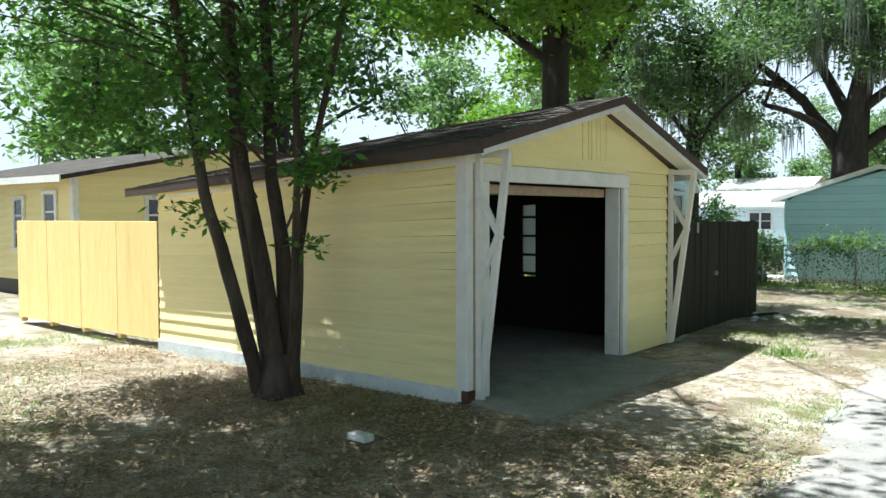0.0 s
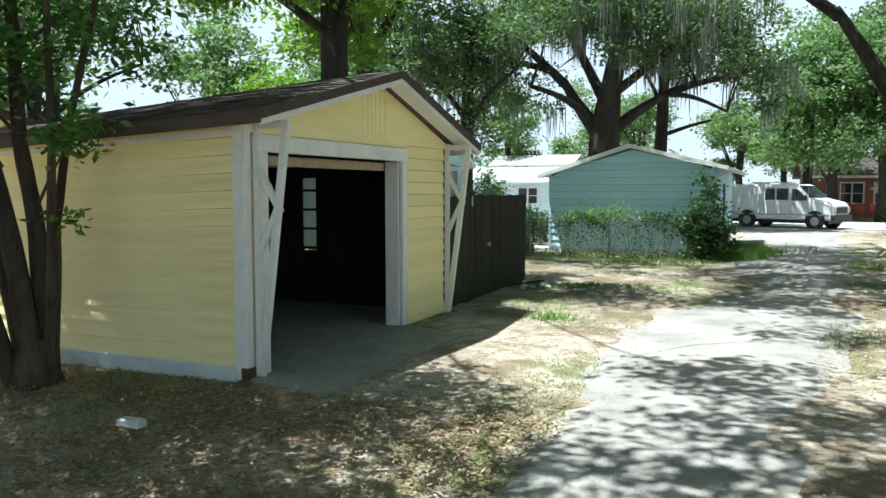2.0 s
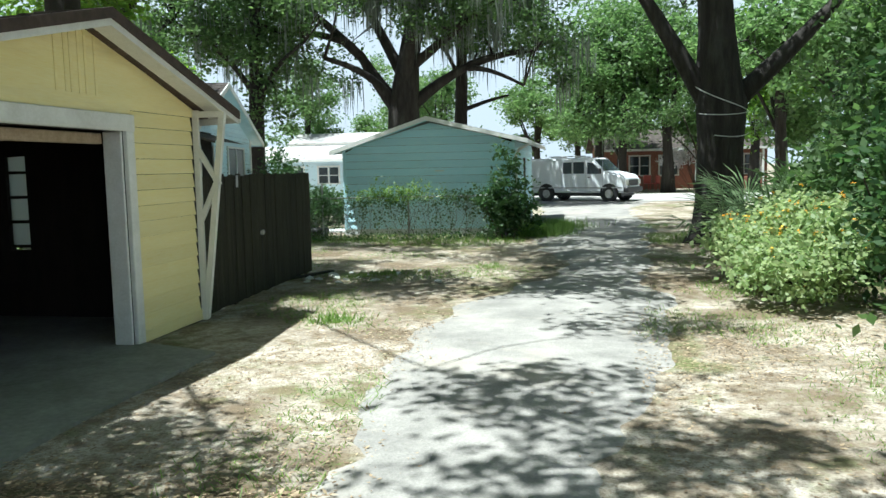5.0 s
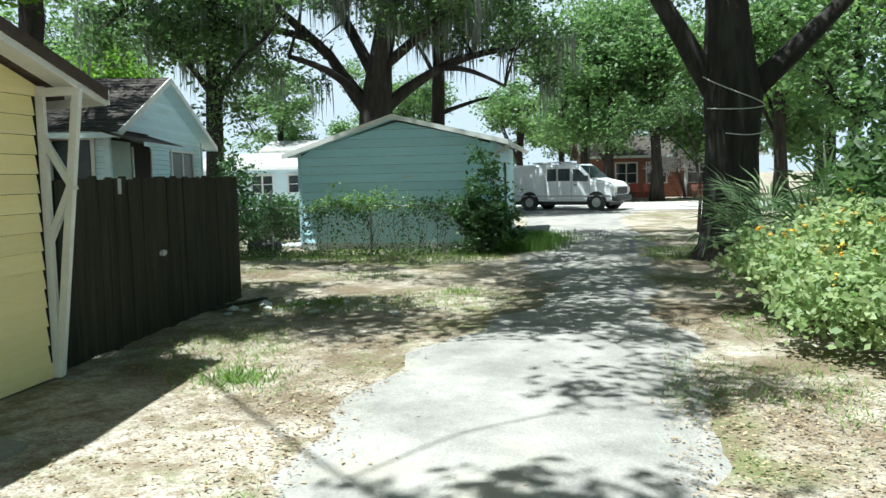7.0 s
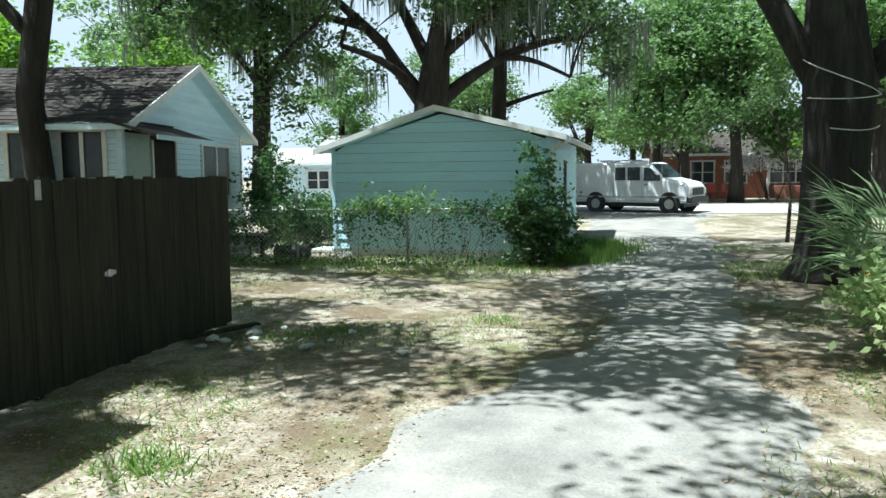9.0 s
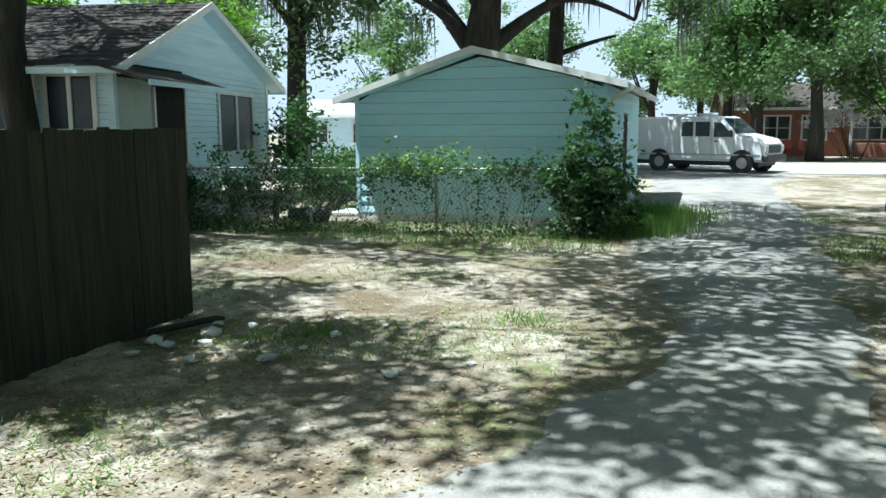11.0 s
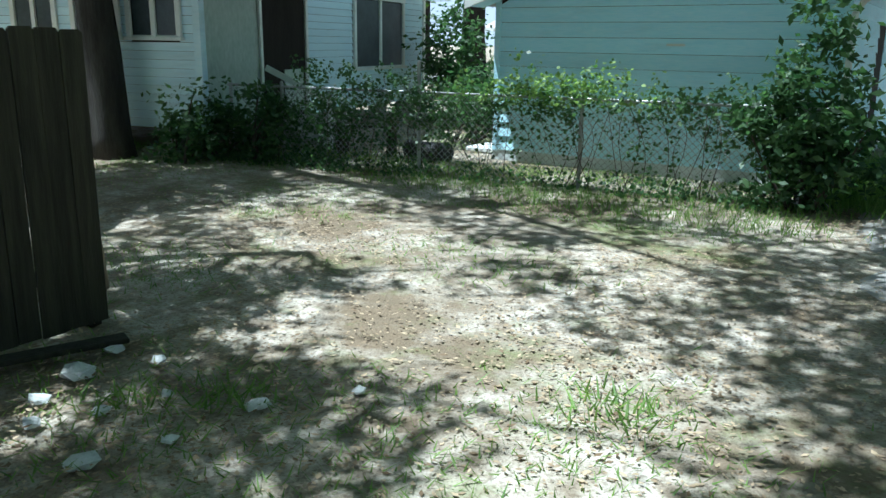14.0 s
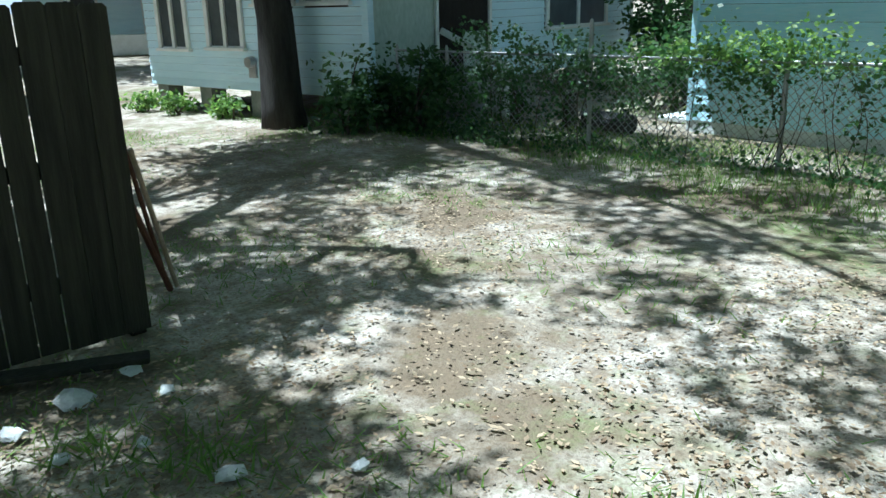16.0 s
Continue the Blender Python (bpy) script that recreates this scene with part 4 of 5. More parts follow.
def build_crape():
    """The many-stemmed tree beside the garage."""
    rnd, rng = random.Random(3), np.random.default_rng(3)
    t = thing("crape_myrtle", "many-stemmed tree with smooth brown bark and fine green leaves", "tree", (-1.86, -0.83, 0))
    R = Vector((0.788, 0.614, 0))
    fwd = Vector((-0.614, 0.788, 0))
    stems = ((-0.20, -0.05, ((-0.52, 1.35), (-0.74, 2.1), (-1.0, 4.1), (-1.4, 6.0)), 0.085), (-0.10, 0.12, ((-0.34, 1.4), (-0.50, 2.3), (-0.56, 4.1), (-0.8, 6.2)), 0.095),
             (0.02, 0.0, ((-0.16, 1.3), (-0.36, 2.3), (-0.52, 4.1), (-0.55, 6.6)), 0.115), (0.08, 0.1, ((0.02, 1.4), (-0.10, 2.3), (-0.18, 4.1), (0.1, 6.4)), 0.10),
             (0.16, -0.05, ((0.20, 1.3), (0.24, 2.3), (0.24, 4.1), (0.5, 6.0)), 0.055), (0.17, 0.10, ((0.20, 1.5), (0.32, 2.4), (0.66, 4.0), (1.2, 5.6)), 0.055))
    for lat, dep, rows, r in stems:
        s = Shape()
        pts = [R * (lat * 0.8) + fwd * dep + Vector((0, 0, -0.05))] + [R * a + fwd * (dep * (1 + z * 0.5)) + Vector((0, 0, z)) for a, z in rows]
        fine = []
        for i in range(len(pts) - 1):
            for k in range(4):
                fine.append(pts[i].lerp(pts[i + 1], k / 4) + Vector((rnd.uniform(-1, 1), rnd.uniform(-1, 1), 0)) * 0.008)
        fine.append(pts[-1])
        rad = [r * (1.35 if i == 0 else 1.0) * (1 - 0.62 * i / (len(fine) - 1)) for i in range(len(fine))]
        s.tube(fine, rad, 9, 0.04, rnd)
        part("stem", s, M_BARK, t, smooth=True)
    s = Shape()
    s.tube([(0, 0, -0.05), (0, 0, 0.08), (0, 0.02, 0.4)], [0.29, 0.22, 0.15], 12, 0.1, rnd)
    part("root_flare", s, M_BARK, t, smooth=True)
    blobs = [(*(R * a + fwd * f).xy, z, rx, rx, rz) for a, f, z, rx, rz in (
        (-2.2, 0.0, 3.0, 0.9, 0.55), (-1.7, -0.2, 2.75, 0.6, 0.35), (-0.7, -0.4, 2.7, 0.5, 0.3), (0.75, -0.2, 2.8, 0.4, 0.4), (-1.2, 0.2, 3.3, 0.8, 0.7), (-0.6, -0.2, 3.0, 0.8, 0.6), (0.2, -0.1, 3.4, 0.8, 0.7), (0.9, 0.1, 3.7, 0.7, 0.6), (0.35, -0.5, 2.5, 0.35, 0.3),
        (-2.6, -0.4, 4.2, 1.2, 0.8), (-0.8, 0.0, 4.8, 1.5, 0.9), (0.8, 0.0, 5.0, 1.4, 0.9), (-1.8, 0.6, 5.8, 1.6, 1.0), (0.2, -0.6, 6.4, 1.8, 1.0), (0.0, -1.6, 5.0, 1.3, 0.8), (1.4, -1.4, 5.6, 1.3, 0.8))]
    c, mids = clumps(blobs, 31000, rng, 0.17, 0.25)
    tw = Shape()
    for i in range(110):
        m = Vector(mids[rnd.randrange(len(mids))])
        lat = max(-1.2, min(0.9, m.dot(R) * 0.4))
        z = max(1.6, m.z - rnd.uniform(0.2, 0.8))
        limb(tw, R * lat * (z / 4) + Vector((0, 0, z)), m, 0.02, 0.005, rnd, 0.08, 4, 4)
    tagged(part("twigs", tw, M_BARK, t), kind="stuff")
    # a few sprigs on the lower stems
    low = np.concatenate([rng.normal(size=(46, 3)) * np.array([0.16, 0.16, 0.06]) + np.array(R * a + Vector((0, 0, z))) for a, z in ((-0.75, 1.78), (0.32, 1.55), (0.45, 2.2), (-0.95, 1.95))])
    part("crown", quads("crown", leaves(np.concatenate([c, low]), 0.115, rng, 0.5, 0.42), M_CRAPE), None, t)


build_crape()
# tall tree behind the garage, its crown over roof and drive
tree("tall_tree", "tall tree with a grey trunk and bright green spreading crown", (-3.9, 8.1, 0), [((0, 0, -0.1), 0.5), ((0.05, 0, 0.6), 0.36), ((0, 0.05, 3), 0.31), ((-0.05, 0.1, 5.5), 0.27), ((0, 0.1, 8), 0.2)],
     [((0, 0.05, 4.4), (1.3, 1.6, 8.0), 0.16), ((0, 0, 5.2), (5.4, -2.2, 8.8), 0.05), ((0, 0.1, 6), (-3.0, 1.0, 9.5), 0.14), ((0, 0, 6.6), (3.4, -9.0, 9.0), 0.07), ((0, 0, 7.6), (1, -4, 11), 0.12), ((0, 0, 4.9), (-2.5, -2.5, 7.6), 0.1), ((0, 0, 6), (7.0, 0.5, 9.0), 0.03), ((0, 0, 6.4), (6.6, -9.4, 9.0), 0.03)],
     [(0.5, -1.0, 6.4, 2.6, 2.0, 1.0), (-2.5, -1.0, 6.8, 2.0, 2.0, 1.2), (-1.8, 3.2, 6.0, 1.7, 1.7, 1.2), (6.0, -2.4, 8.8, 1.3, 1.3, 0.7), (5.5, -11.0, 9.0, 1.3, 1.1, 0.7), (5.8, -9.4, 9.0, 1.1, 0.9, 0.6), (5.8, -7.8, 9.0, 1.1, 0.7, 0.6), (6.6, -4.9, 8.9, 0.9, 0.7, 0.5), (7.3, -9.6, 9.0, 1.0, 0.9, 0.6), (3.4, -9.8, 9.0, 0.8, 0.8, 0.5), (2.0, -1.6, 9.0, 1.4, 1.4, 0.7), (7.0, 0.5, 8.9, 2.2, 2.6, 0.9), (-0.6, -4.2, 10.5, 2.6, 2.6, 1.3), (3.2, -2.4, 8.6, 1.3, 1.2, 0.7), (2.9, -0.9, 9.0, 1.0, 1.0, 0.6), (1.6, -0.2, 8.8, 1.5, 1.4, 0.7)],
     46000, 0.17, 0.25, M_BARK_OAK, M_LIME, 11, 12, 1.2, 90, 10, 0.2)
# tree at the corner of the pale house
tree("yard_tree", "tall dark-barked tree standing at the house corner", (-6.42, 13.75, 0), [((0, 0, -0.1), 0.36), ((0, 0, 0.3), 0.3), ((-0.03, 0, 1.5), 0.27), ((-0.12, -0.1, 3.2), 0.25), ((0.1, 0.05, 5), 0.25), ((0.0, 0.1, 8), 0.2)],
     [((0.1, 0, 4.2), (-1.6, -0.6, 6.8), 0.14), ((0.1, 0, 5.2), (4.0, -1.5, 8.6), 0.15), ((0, 0, 6), (2.0, -5.5, 9.0), 0.14), ((0, 0, 6.5), (-3.0, 2.0, 9.5), 0.13), ((0, 0, 7.2), (5.2, 1.5, 9.8), 0.12), ((0, 0, 6.2), (6.8, -3.0, 8.8), 0.08)],
     [(6.0, -3.0, 8.6, 1.5, 1.4, 0.6), (7.4, -4.6, 8.8, 1.2, 1.2, 0.5), (6.9, -1.2, 8.8, 1.3, 1.2, 0.5), (4.0, -1.5, 8.5, 1.6, 1.5, 0.7), (2.4, -5.4, 8.8, 1.7, 1.7, 0.7), (-2.5, 1.6, 9.2, 2.4, 2.4, 1.3), (5.6, 1.6, 9.6, 2.4, 2.2, 0.9), (0.4, -1.5, 10.4, 3, 3, 1.3)],
     20000, 0.16, 0.25, M_BARK_OAK, M_OAK, 12, 40, 1.4, 70, 12, 0.2)
# the great oak beside the drive
tree("live_oak", "large dark live oak with forking limbs beside the drive", (7.5, 14.4, 0),
     [((0.0, 0, -0.1), 0.95), ((0.0, 0, 0.3), 0.72), ((0.0, 0, 1.0), 0.61), ((0.02, 0, 2.2), 0.58), ((0.0, 0, 3.3), 0.63), ((-0.05, 0, 4.0), 0.55), ((-0.1, 0, 5.0), 0.46), ((-0.2, 0.1, 6.6), 0.42), ((-0.3, 0.1, 8.5), 0.32)],
     [((-0.3, 0, 3.3), (-2.3, -0.2, 6.4), 0.27), ((-2.2, -0.2, 6.2), (-5.2, -0.6, 8.8), 0.16), ((0.3, 0, 3.3), (3.0, 0.3, 5.8), 0.26), ((2.8, 0.3, 5.7), (5.2, 0.2, 8.2), 0.15), ((-0.3, 0, 6.2), (-4.0, -5.0, 9.5), 0.2), ((-1, 0, 7), (1.5, -5.5, 9.8), 0.2),
      ((-1, 0, 7), (-5.0, 3.5, 9.8), 0.2), ((-1, 0, 8), (0, 4, 11), 0.2)],
     [(-5.0, -0.8, 8.4, 2.6, 2.4, 1.0), (-4.2, -5.2, 9.4, 2.8, 2.6, 0.9), (0.6, -5.6, 9.7, 2.8, 2.6, 1.0), (-5.4, 3.5, 9.5, 3.0, 3.0, 1.2), (4.2, 0.5, 8.2, 3.0, 3.0, 1.3), (0, 4, 10.5, 3.6, 3.6, 1.5), (-2.5, -0.5, 10.8, 3.4, 3.4, 1.3), (-7.4, -3.2, 9.6, 2.0, 2.2, 0.8), (-3.4, 0.4, 7.4, 1.0, 1.0, 0.5), (4.6, -2.6, 6.8, 1.6, 1.6, 0.9), (-6.0, -2.6, 9.6, 2.2, 2.0, 0.8), (-5.6, 1.2, 9.2, 2.2, 2.0, 0.8), (-5.0, 6.0, 9.4, 2.4, 2.4, 0.9)],
     48000, 0.16, 0.27, M_BARK_OAK, M_OAK, 13, 45, 1.2, 110, 16, 0.2).scale = (0.86, 0.86, 0.92)


def build_cords():
    """Pale cords slung round the front of the great oak's trunk."""
    oak = bpy.data.objects["live_oak"]
    for z0, z1, a0, a1 in ((3.38, 2.83, -62, 66), (2.80, 2.83, -55, 68), (2.33, 2.37, -20, 68)):
        pts = []
        for i in range(13):
            t = i / 12
            a = radians(a0 + (a1 - a0) * t)
            z = z0 + (z1 - z0) * t - 0.06 * math.sin(math.pi * t)
            r = 0.70 if z < 3.1 else 0.74
            pts.append((r * math.sin(a), -r * math.cos(a), z / 0.92))
        part("cord", Shape().tube(pts, [0.009] * 13, 6), M_WHITE, oak, "pale cord slung round the trunk")


build_cords()
# mossy oak behind the outbuilding
tree("mossy_oak", "broad live oak hung with grey moss", (-3.6, 32.2, 0),
     [((0, 0, -0.1), 1.2), ((0, 0, 1), 0.9), ((0, 0, 3), 0.75), ((0.05, 0, 4.6), 0.72), ((0.3, 0, 6.5), 0.5), ((0.9, 0.2, 10), 0.32)],
     [((0, 0, 4.2), (-1.9, -0.3, 7.0), 0.42), ((-1.8, -0.3, 6.8), (-5.5, -1, 10), 0.24), ((0.2, 0, 4.4), (3.2, 0.4, 6.4), 0.34), ((3.0, 0.4, 6.3), (6.0, 0.6, 6.9), 0.2), ((3.0, 0.4, 6.2), (5.6, -1.0, 5.2), 0.14), ((0.1, 0, 4.8), (1.5, -1, 9.5), 0.36),
      ((-0.4, 0, 4.8), (-3.0, -2, 6.6), 0.22), ((0, 0, 6), (-3, 2, 11), 0.28), ((-2.5, -0.5, 7.5), (-7.5, -1.5, 8.0), 0.18), ((0.3, 0, 6.2), (4.8, -1.2, 9.2), 0.24)],
     [(-5.8, -1.2, 8.8, 2.6, 2.4, 1.2), (-7.6, -1.6, 7.6, 1.8, 2.0, 1.2), (-3.0, -2, 9.4, 2.6, 2.0, 1.2), (0.8, -1.8, 10.0, 3.0, 2.4, 1.3), (4.6, -1.2, 9.4, 3.0, 2.4, 1.5), (6.6, 0, 7.4, 2.0, 2.0, 1.1), (-1, 2, 12, 5, 4, 2), (-5.2, -0.5, 6.5, 1.6, 1.4, 0.8), (3.0, -0.5, 7.6, 1.4, 1.2, 0.5), (-4.2, -1.5, 7.2, 1.5, 1.2, 0.8), (6.8, -0.5, 5.8, 1.3, 1.2, 0.8), (1.6, -1.6, 8.0, 1.6, 1.2, 0.7), (-9.0, -1, 9.2, 2.2, 2, 1.4), (-3.6, 1.6, 6.8, 2.0, 1.0, 1.2), (3.6, 2.0, 8.0, 2.6, 1.0, 1.3)],
     40000, 0.22, 0.40, M_BARK_OAK, M_OAK, 14, 230, 2.0, 120, 14, 0.3)
tree("slender_tree", "slender mossy tree behind the outbuilding", (-1.5, 35.8, 0), [((0, 0, -0.1), 0.45), ((0, 0, 3), 0.34), ((0.1, 0, 6), 0.3), ((0.2, 0, 10), 0.2)],
     [((0, 0, 4.5), (2.4, 0, 5.2), 0.12), ((0, 0, 6), (-2, 0, 9), 0.12), ((0.1, 0, 7), (3, 0, 10), 0.12)], [(0, 0, 10, 4, 3, 2), (3, 0, 9, 2, 2, 1.2)],
     6000, 0.26, 0.45, M_BARK_OAK, M_OAK, 15, 22, 1.8, 30, 8, 0.2)
tree("side_tree", "leafy tree with moss behind the house gable", (-9.2, 28.5, 0), [((0, 0, -0.1), 0.5), ((0, 0, 2), 0.36), ((0.1, 0, 5), 0.3), ((0.2, 0, 9), 0.2)],
     [((0, 0, 4), (2.5, -0.5, 7), 0.14), ((0, 0, 5), (-3, -1, 8), 0.14), ((0, 0, 6), (1, 0, 10), 0.14)],
     [(0.6, 0, 7.5, 2.2, 2, 2.2), (-2.8, -1, 7.8, 2.4, 2, 1.8), (0.6, -0.6, 4.6, 1.3, 1.2, 1.6), (-1, 0, 10.5, 3.5, 3, 1.6), (2.4, -0.6, 8.2, 1.6, 1.6, 1.6)],
     15000, 0.22, 0.4, M_BARK_OAK, M_OAK, 16, 26, 1.6, 50, 8, 0.2)


def far_tree(seed, leaf, height, wide):
    rnd = random.Random(seed)
    blobs = [(rnd.uniform(-wide, wide) * 0.6, rnd.uniform(-wide, wide) * 0.5, height * rnd.uniform(0.35, 0.95), wide * rnd.uniform(0.35, 0.55), wide * rnd.uniform(0.35, 0.5), wide * rnd.uniform(0.25, 0.4)) for _ in range(11)]
    return tree("background_tree", "tall leafy tree beyond the yards", (0, 0, -60), [((0, 0, -0.1), 0.5), ((0, 0, 2), 0.34), ((0.2, 0, height * 0.5), 0.25), ((0, 0, height * 0.85), 0.1)],
                [((0.1, 0, height * 0.3), (b[0], b[1], b[2]), 0.12) for b in blobs[:5]], blobs, 9000, 0.34, 0.5, M_BARK_OAK, leaf, seed, 5, 1.5, 30, 8, 0.1)


def build_far_trees():
    kinds = [far_tree(31, M_FAR, 13, 4.6), far_tree(32, M_OAK, 15, 5.5), far_tree(33, M_FAR, 11, 4.5), far_tree(34, M_LIME, 12, 4.5)]
    rnd = random.Random(9)
    spots = [(9.5, 46, 2, 0.95), (5.5, 49, 0, 0.9), (14, 44, 3, 0.8), (18, 40, 0, 1.0), (13, 33, 2, 0.8), (17, 27, 3, 0.8), (20, 50, 1, 1.0), (1, 58, 2, 0.8), (-18, 60, 0, 0.9), (-7, 62, 2, 0.8), (-12, 66, 0, 0.8), (4, 66, 0, 0.8), (8, 60, 2, 0.9), (26, 38, 1, 1.0),
             (-26, 46, 0, 1.1), (-18, 36, 3, 0.7), (-22, 27, 0, 0.8), (-28, 22, 1, 1.1), (-33, 14, 0, 1.1), (-26, 10, 2, 0.95), (-22, 16, 1, 0.9), (-15, 22.5, 3, 0.6), (-30, 3, 0, 1.0), (-21, -4.5, 0, 0.85), (-36, -5, 1, 1.1),
             (15, 20, 1, 0.9), (18, 13, 0, 0.9), (15.5, 8, 1, 0.8), (13, 1, 2, 0.8), (16, -6, 0, 1), (6, -18, 1, 1), (-6, -17, 0, 1), (-16, -14, 2, 1), (34, 55, 0, 1.2), (12, 66, 1, 1.0), (-12, 78, 0, 0.9), (24, 66, 2, 1.0), (-34, 62, 1, 1.0), (-40, 30, 0, 1.0)]
    for i, (x, y, k, s) in enumerate(spots):
        m = pose(x, y, 0, 0, 0, rnd.uniform(0, 360))
        ob = copy_thing(kinds[k], m)
        ob.scale = (s, s, s * rnd.uniform(0.9, 1.1))
        tagged(ob, group="background trees")
    for k in kinds:
        for o in list(k.children_recursive) + [k]:
            bpy.data.objects.remove(o)


build_far_trees()
tree("street_tree", "leafy green tree with low boughs behind the parked van", (6.8, 46.5, 0), [((0, 0, -0.1), 0.4), ((0, 0, 2), 0.3), ((0.2, 0, 5), 0.2), ((0, 0, 9), 0.1)],
     [((0, 0, 2), (-2.6, 0, 5), 0.12), ((0, 0, 2.4), (3.0, 0, 5.4), 0.12), ((0, 0, 4), (0.5, -1, 8), 0.1)],
     [(-2.4, -0.5, 4.6, 1.9, 1.6, 1.6), (0.2, -1.0, 4.8, 2.2, 1.6, 2.0), (2.8, -0.5, 5.0, 2.0, 1.6, 1.7), (-1.2, -0.5, 7.4, 2.4, 2, 1.6), (1.8, -0.5, 7.8, 2.4, 2, 1.6), (0, 0, 10.4, 2.4, 2, 1.6), (4.6, 0, 4.4, 1.4, 1.2, 1.2)], 13000, 0.25, 0.4, M_BARK_OAK, M_FAR, 19, 14, 1.5, 30, 8, 0.2)
tree("shade_tree", "tall leafy tree shading the yard before the garage", (-3.6, -8.2, 0), [((0, 0, -0.1), 0.45), ((0, 0, 2), 0.3), ((0, 0, 6), 0.22), ((0.3, 0.2, 9), 0.12)],
     [((0, 0, 4), (3.0, 3.0, 8.0), 0.07), ((0, 0, 5), (4.8, 1.0, 8.4), 0.06), ((0, 0, 6), (0, 3, 9), 0.07), ((0, 0, 6), (7.0, 5.0, 8.7), 0.06)],
     [(7.2, 5.2, 8.8, 1.5, 1.4, 0.7), (2.6, 3.4, 8.0, 2.4, 2.4, 0.9), (4.6, 1.4, 8.2, 2.0, 2.0, 0.8), (1.0, 5.0, 8.4, 2.0, 1.8, 0.8), (5.6, 3.8, 8.8, 1.8, 1.8, 0.7), (0, 0, 9.4, 3, 3, 1.4), (0.6, 2.6, 8.2, 2.2, 2.0, 0.8), (3.4, 2.0, 8.8, 1.8, 1.8, 0.8)], 50000, 0.16, 0.25, M_BARK_OAK, M_LIME, 18, 0, 1, 50, 8, 0.1)


# ---- shrubs and plants ----


def shrub(name, label, at, blobs, count, size, spread, leaf, seed, stems=14, aspect=0.5, flowers=0, flat=0.35, category="shrub"):
    rng, rnd = np.random.default_rng(seed), random.Random(seed)
    t = thing(name, label, category, at)
    c, mids = clumps(blobs, count, rng, spread, 0.3)
    c[:, 2] = np.maximum(c[:, 2], 0.03)
    part("leaves", quads("leaves", leaves(c, size, rng, flat, aspect), leaf), None, t)
    s = Shape()
    for i in range(stems):
        m = mids[rnd.randrange(len(mids))]
        limb(s, (m[0] * 0.25 + rnd.uniform(-0.1, 0.1), m[1] * 0.25 + rnd.uniform(-0.1, 0.1), -0.04), m, 0.022, 0.006, rnd, 0.12, 5, 5)
    tagged(part("stem_tangle", s, M_BARK, t), kind="stuff")
    if flowers:
        top = mids[mids[:, 2] > np.median(mids[:, 2])]
        f = top[rng.integers(0, len(top), flowers)] + rng.normal(size=(flowers, 3)) * 0.14
        f = np.repeat(f, 7, 0) + rng.normal(size=(flowers * 7, 3)) * 0.014
        part("flowers", quads("flowers", leaves(f, 0.035, rng, 0.7, 0.8), M_FLOWER), None, t, "orange and yellow flower heads")
    return t


shrub("fence_bush", "dense dark green bush at the end of the chain-link fence", (2.7, 15.75, 0),
      [(0, 0, 1.0, 0.55, 0.5, 0.8), (-0.25, -0.1, 0.7, 0.6, 0.5, 0.6), (0.25, 0.1, 0.6, 0.6, 0.5, 0.5), (0.0, 0, 1.75, 0.33, 0.3, 0.35), (-0.1, 0, 2.05, 0.18, 0.18, 0.2), (-0.5, -0.15, 1.0, 0.3, 0.3, 0.25)], 5200, 0.11, 0.12, M_SHRUB, 41)
shrub("lantana", "pale green lantana bush with orange flowers beside the drive", (7.25, 7.5, 0),
      [(0, 0.3, 0.55, 0.85, 1.1, 0.45), (-0.2, -1.0, 0.4, 0.65, 0.7, 0.35), (0.5, 0.6, 0.9, 0.7, 0.9, 0.4), (0.4, -0.6, 0.7, 0.7, 0.8, 0.35), (-0.45, 0.9, 0.5, 0.45, 0.7, 0.35)], 14000, 0.085, 0.12, M_LANTANA, 42, 24, 0.65, 170).scale = (1.0, 1.3, 1.0)
for i, (x, y, h, w) in enumerate(((9.1, 6.0, 3.8, 1.5), (9.3, 9.0, 4.2, 1.5), (10.4, 11.6, 4.6, 1.8), (8.7, 3.4, 1.5, 1.1), (10.2, 2.0, 3.2, 1.5), (11.4, 15.0, 3.2, 1.5))):
    shrub("tall_shrub", "tall dense dark green shrub beside the drive", (x, y, 0),
          [(0, 0, h * 0.35, w, w, h * 0.3), (0.2, 0.2, h * 0.68, w * 0.85, w * 0.85, h * 0.24), (-0.3, -0.2, h * 0.88, w * 0.55, w * 0.55, h * 0.16), (-w * 0.4, 0, h * 0.2, w * 0.7, w * 0.7, h * 0.2)], 7000, 0.15, 0.2, M_SHRUB if i % 2 == 0 else M_OAK, 50 + i)["group"] = "tall shrubs"
shrub("house_shrub", "leafy green shrub between house and outbuilding", (-4.4, 21.2, 0), [(0, 0, 0.6, 0.9, 0.9, 0.55), (0.5, 0.4, 0.8, 0.7, 0.7, 0.5), (-1.3, 0.6, 1.5, 0.7, 0.7, 0.9)], 5000, 0.13, 0.18, M_SHRUB, 61)
shrub("yard_shrub", "bright green shrub behind the chain-link fence", (-3.4, 18.4, 0), [(0, 0, 0.5, 0.8, 0.6, 0.45), (0.6, 0.9, 0.6, 0.8, 0.8, 0.5)], 2600, 0.12, 0.15, M_SHRUB, 62)
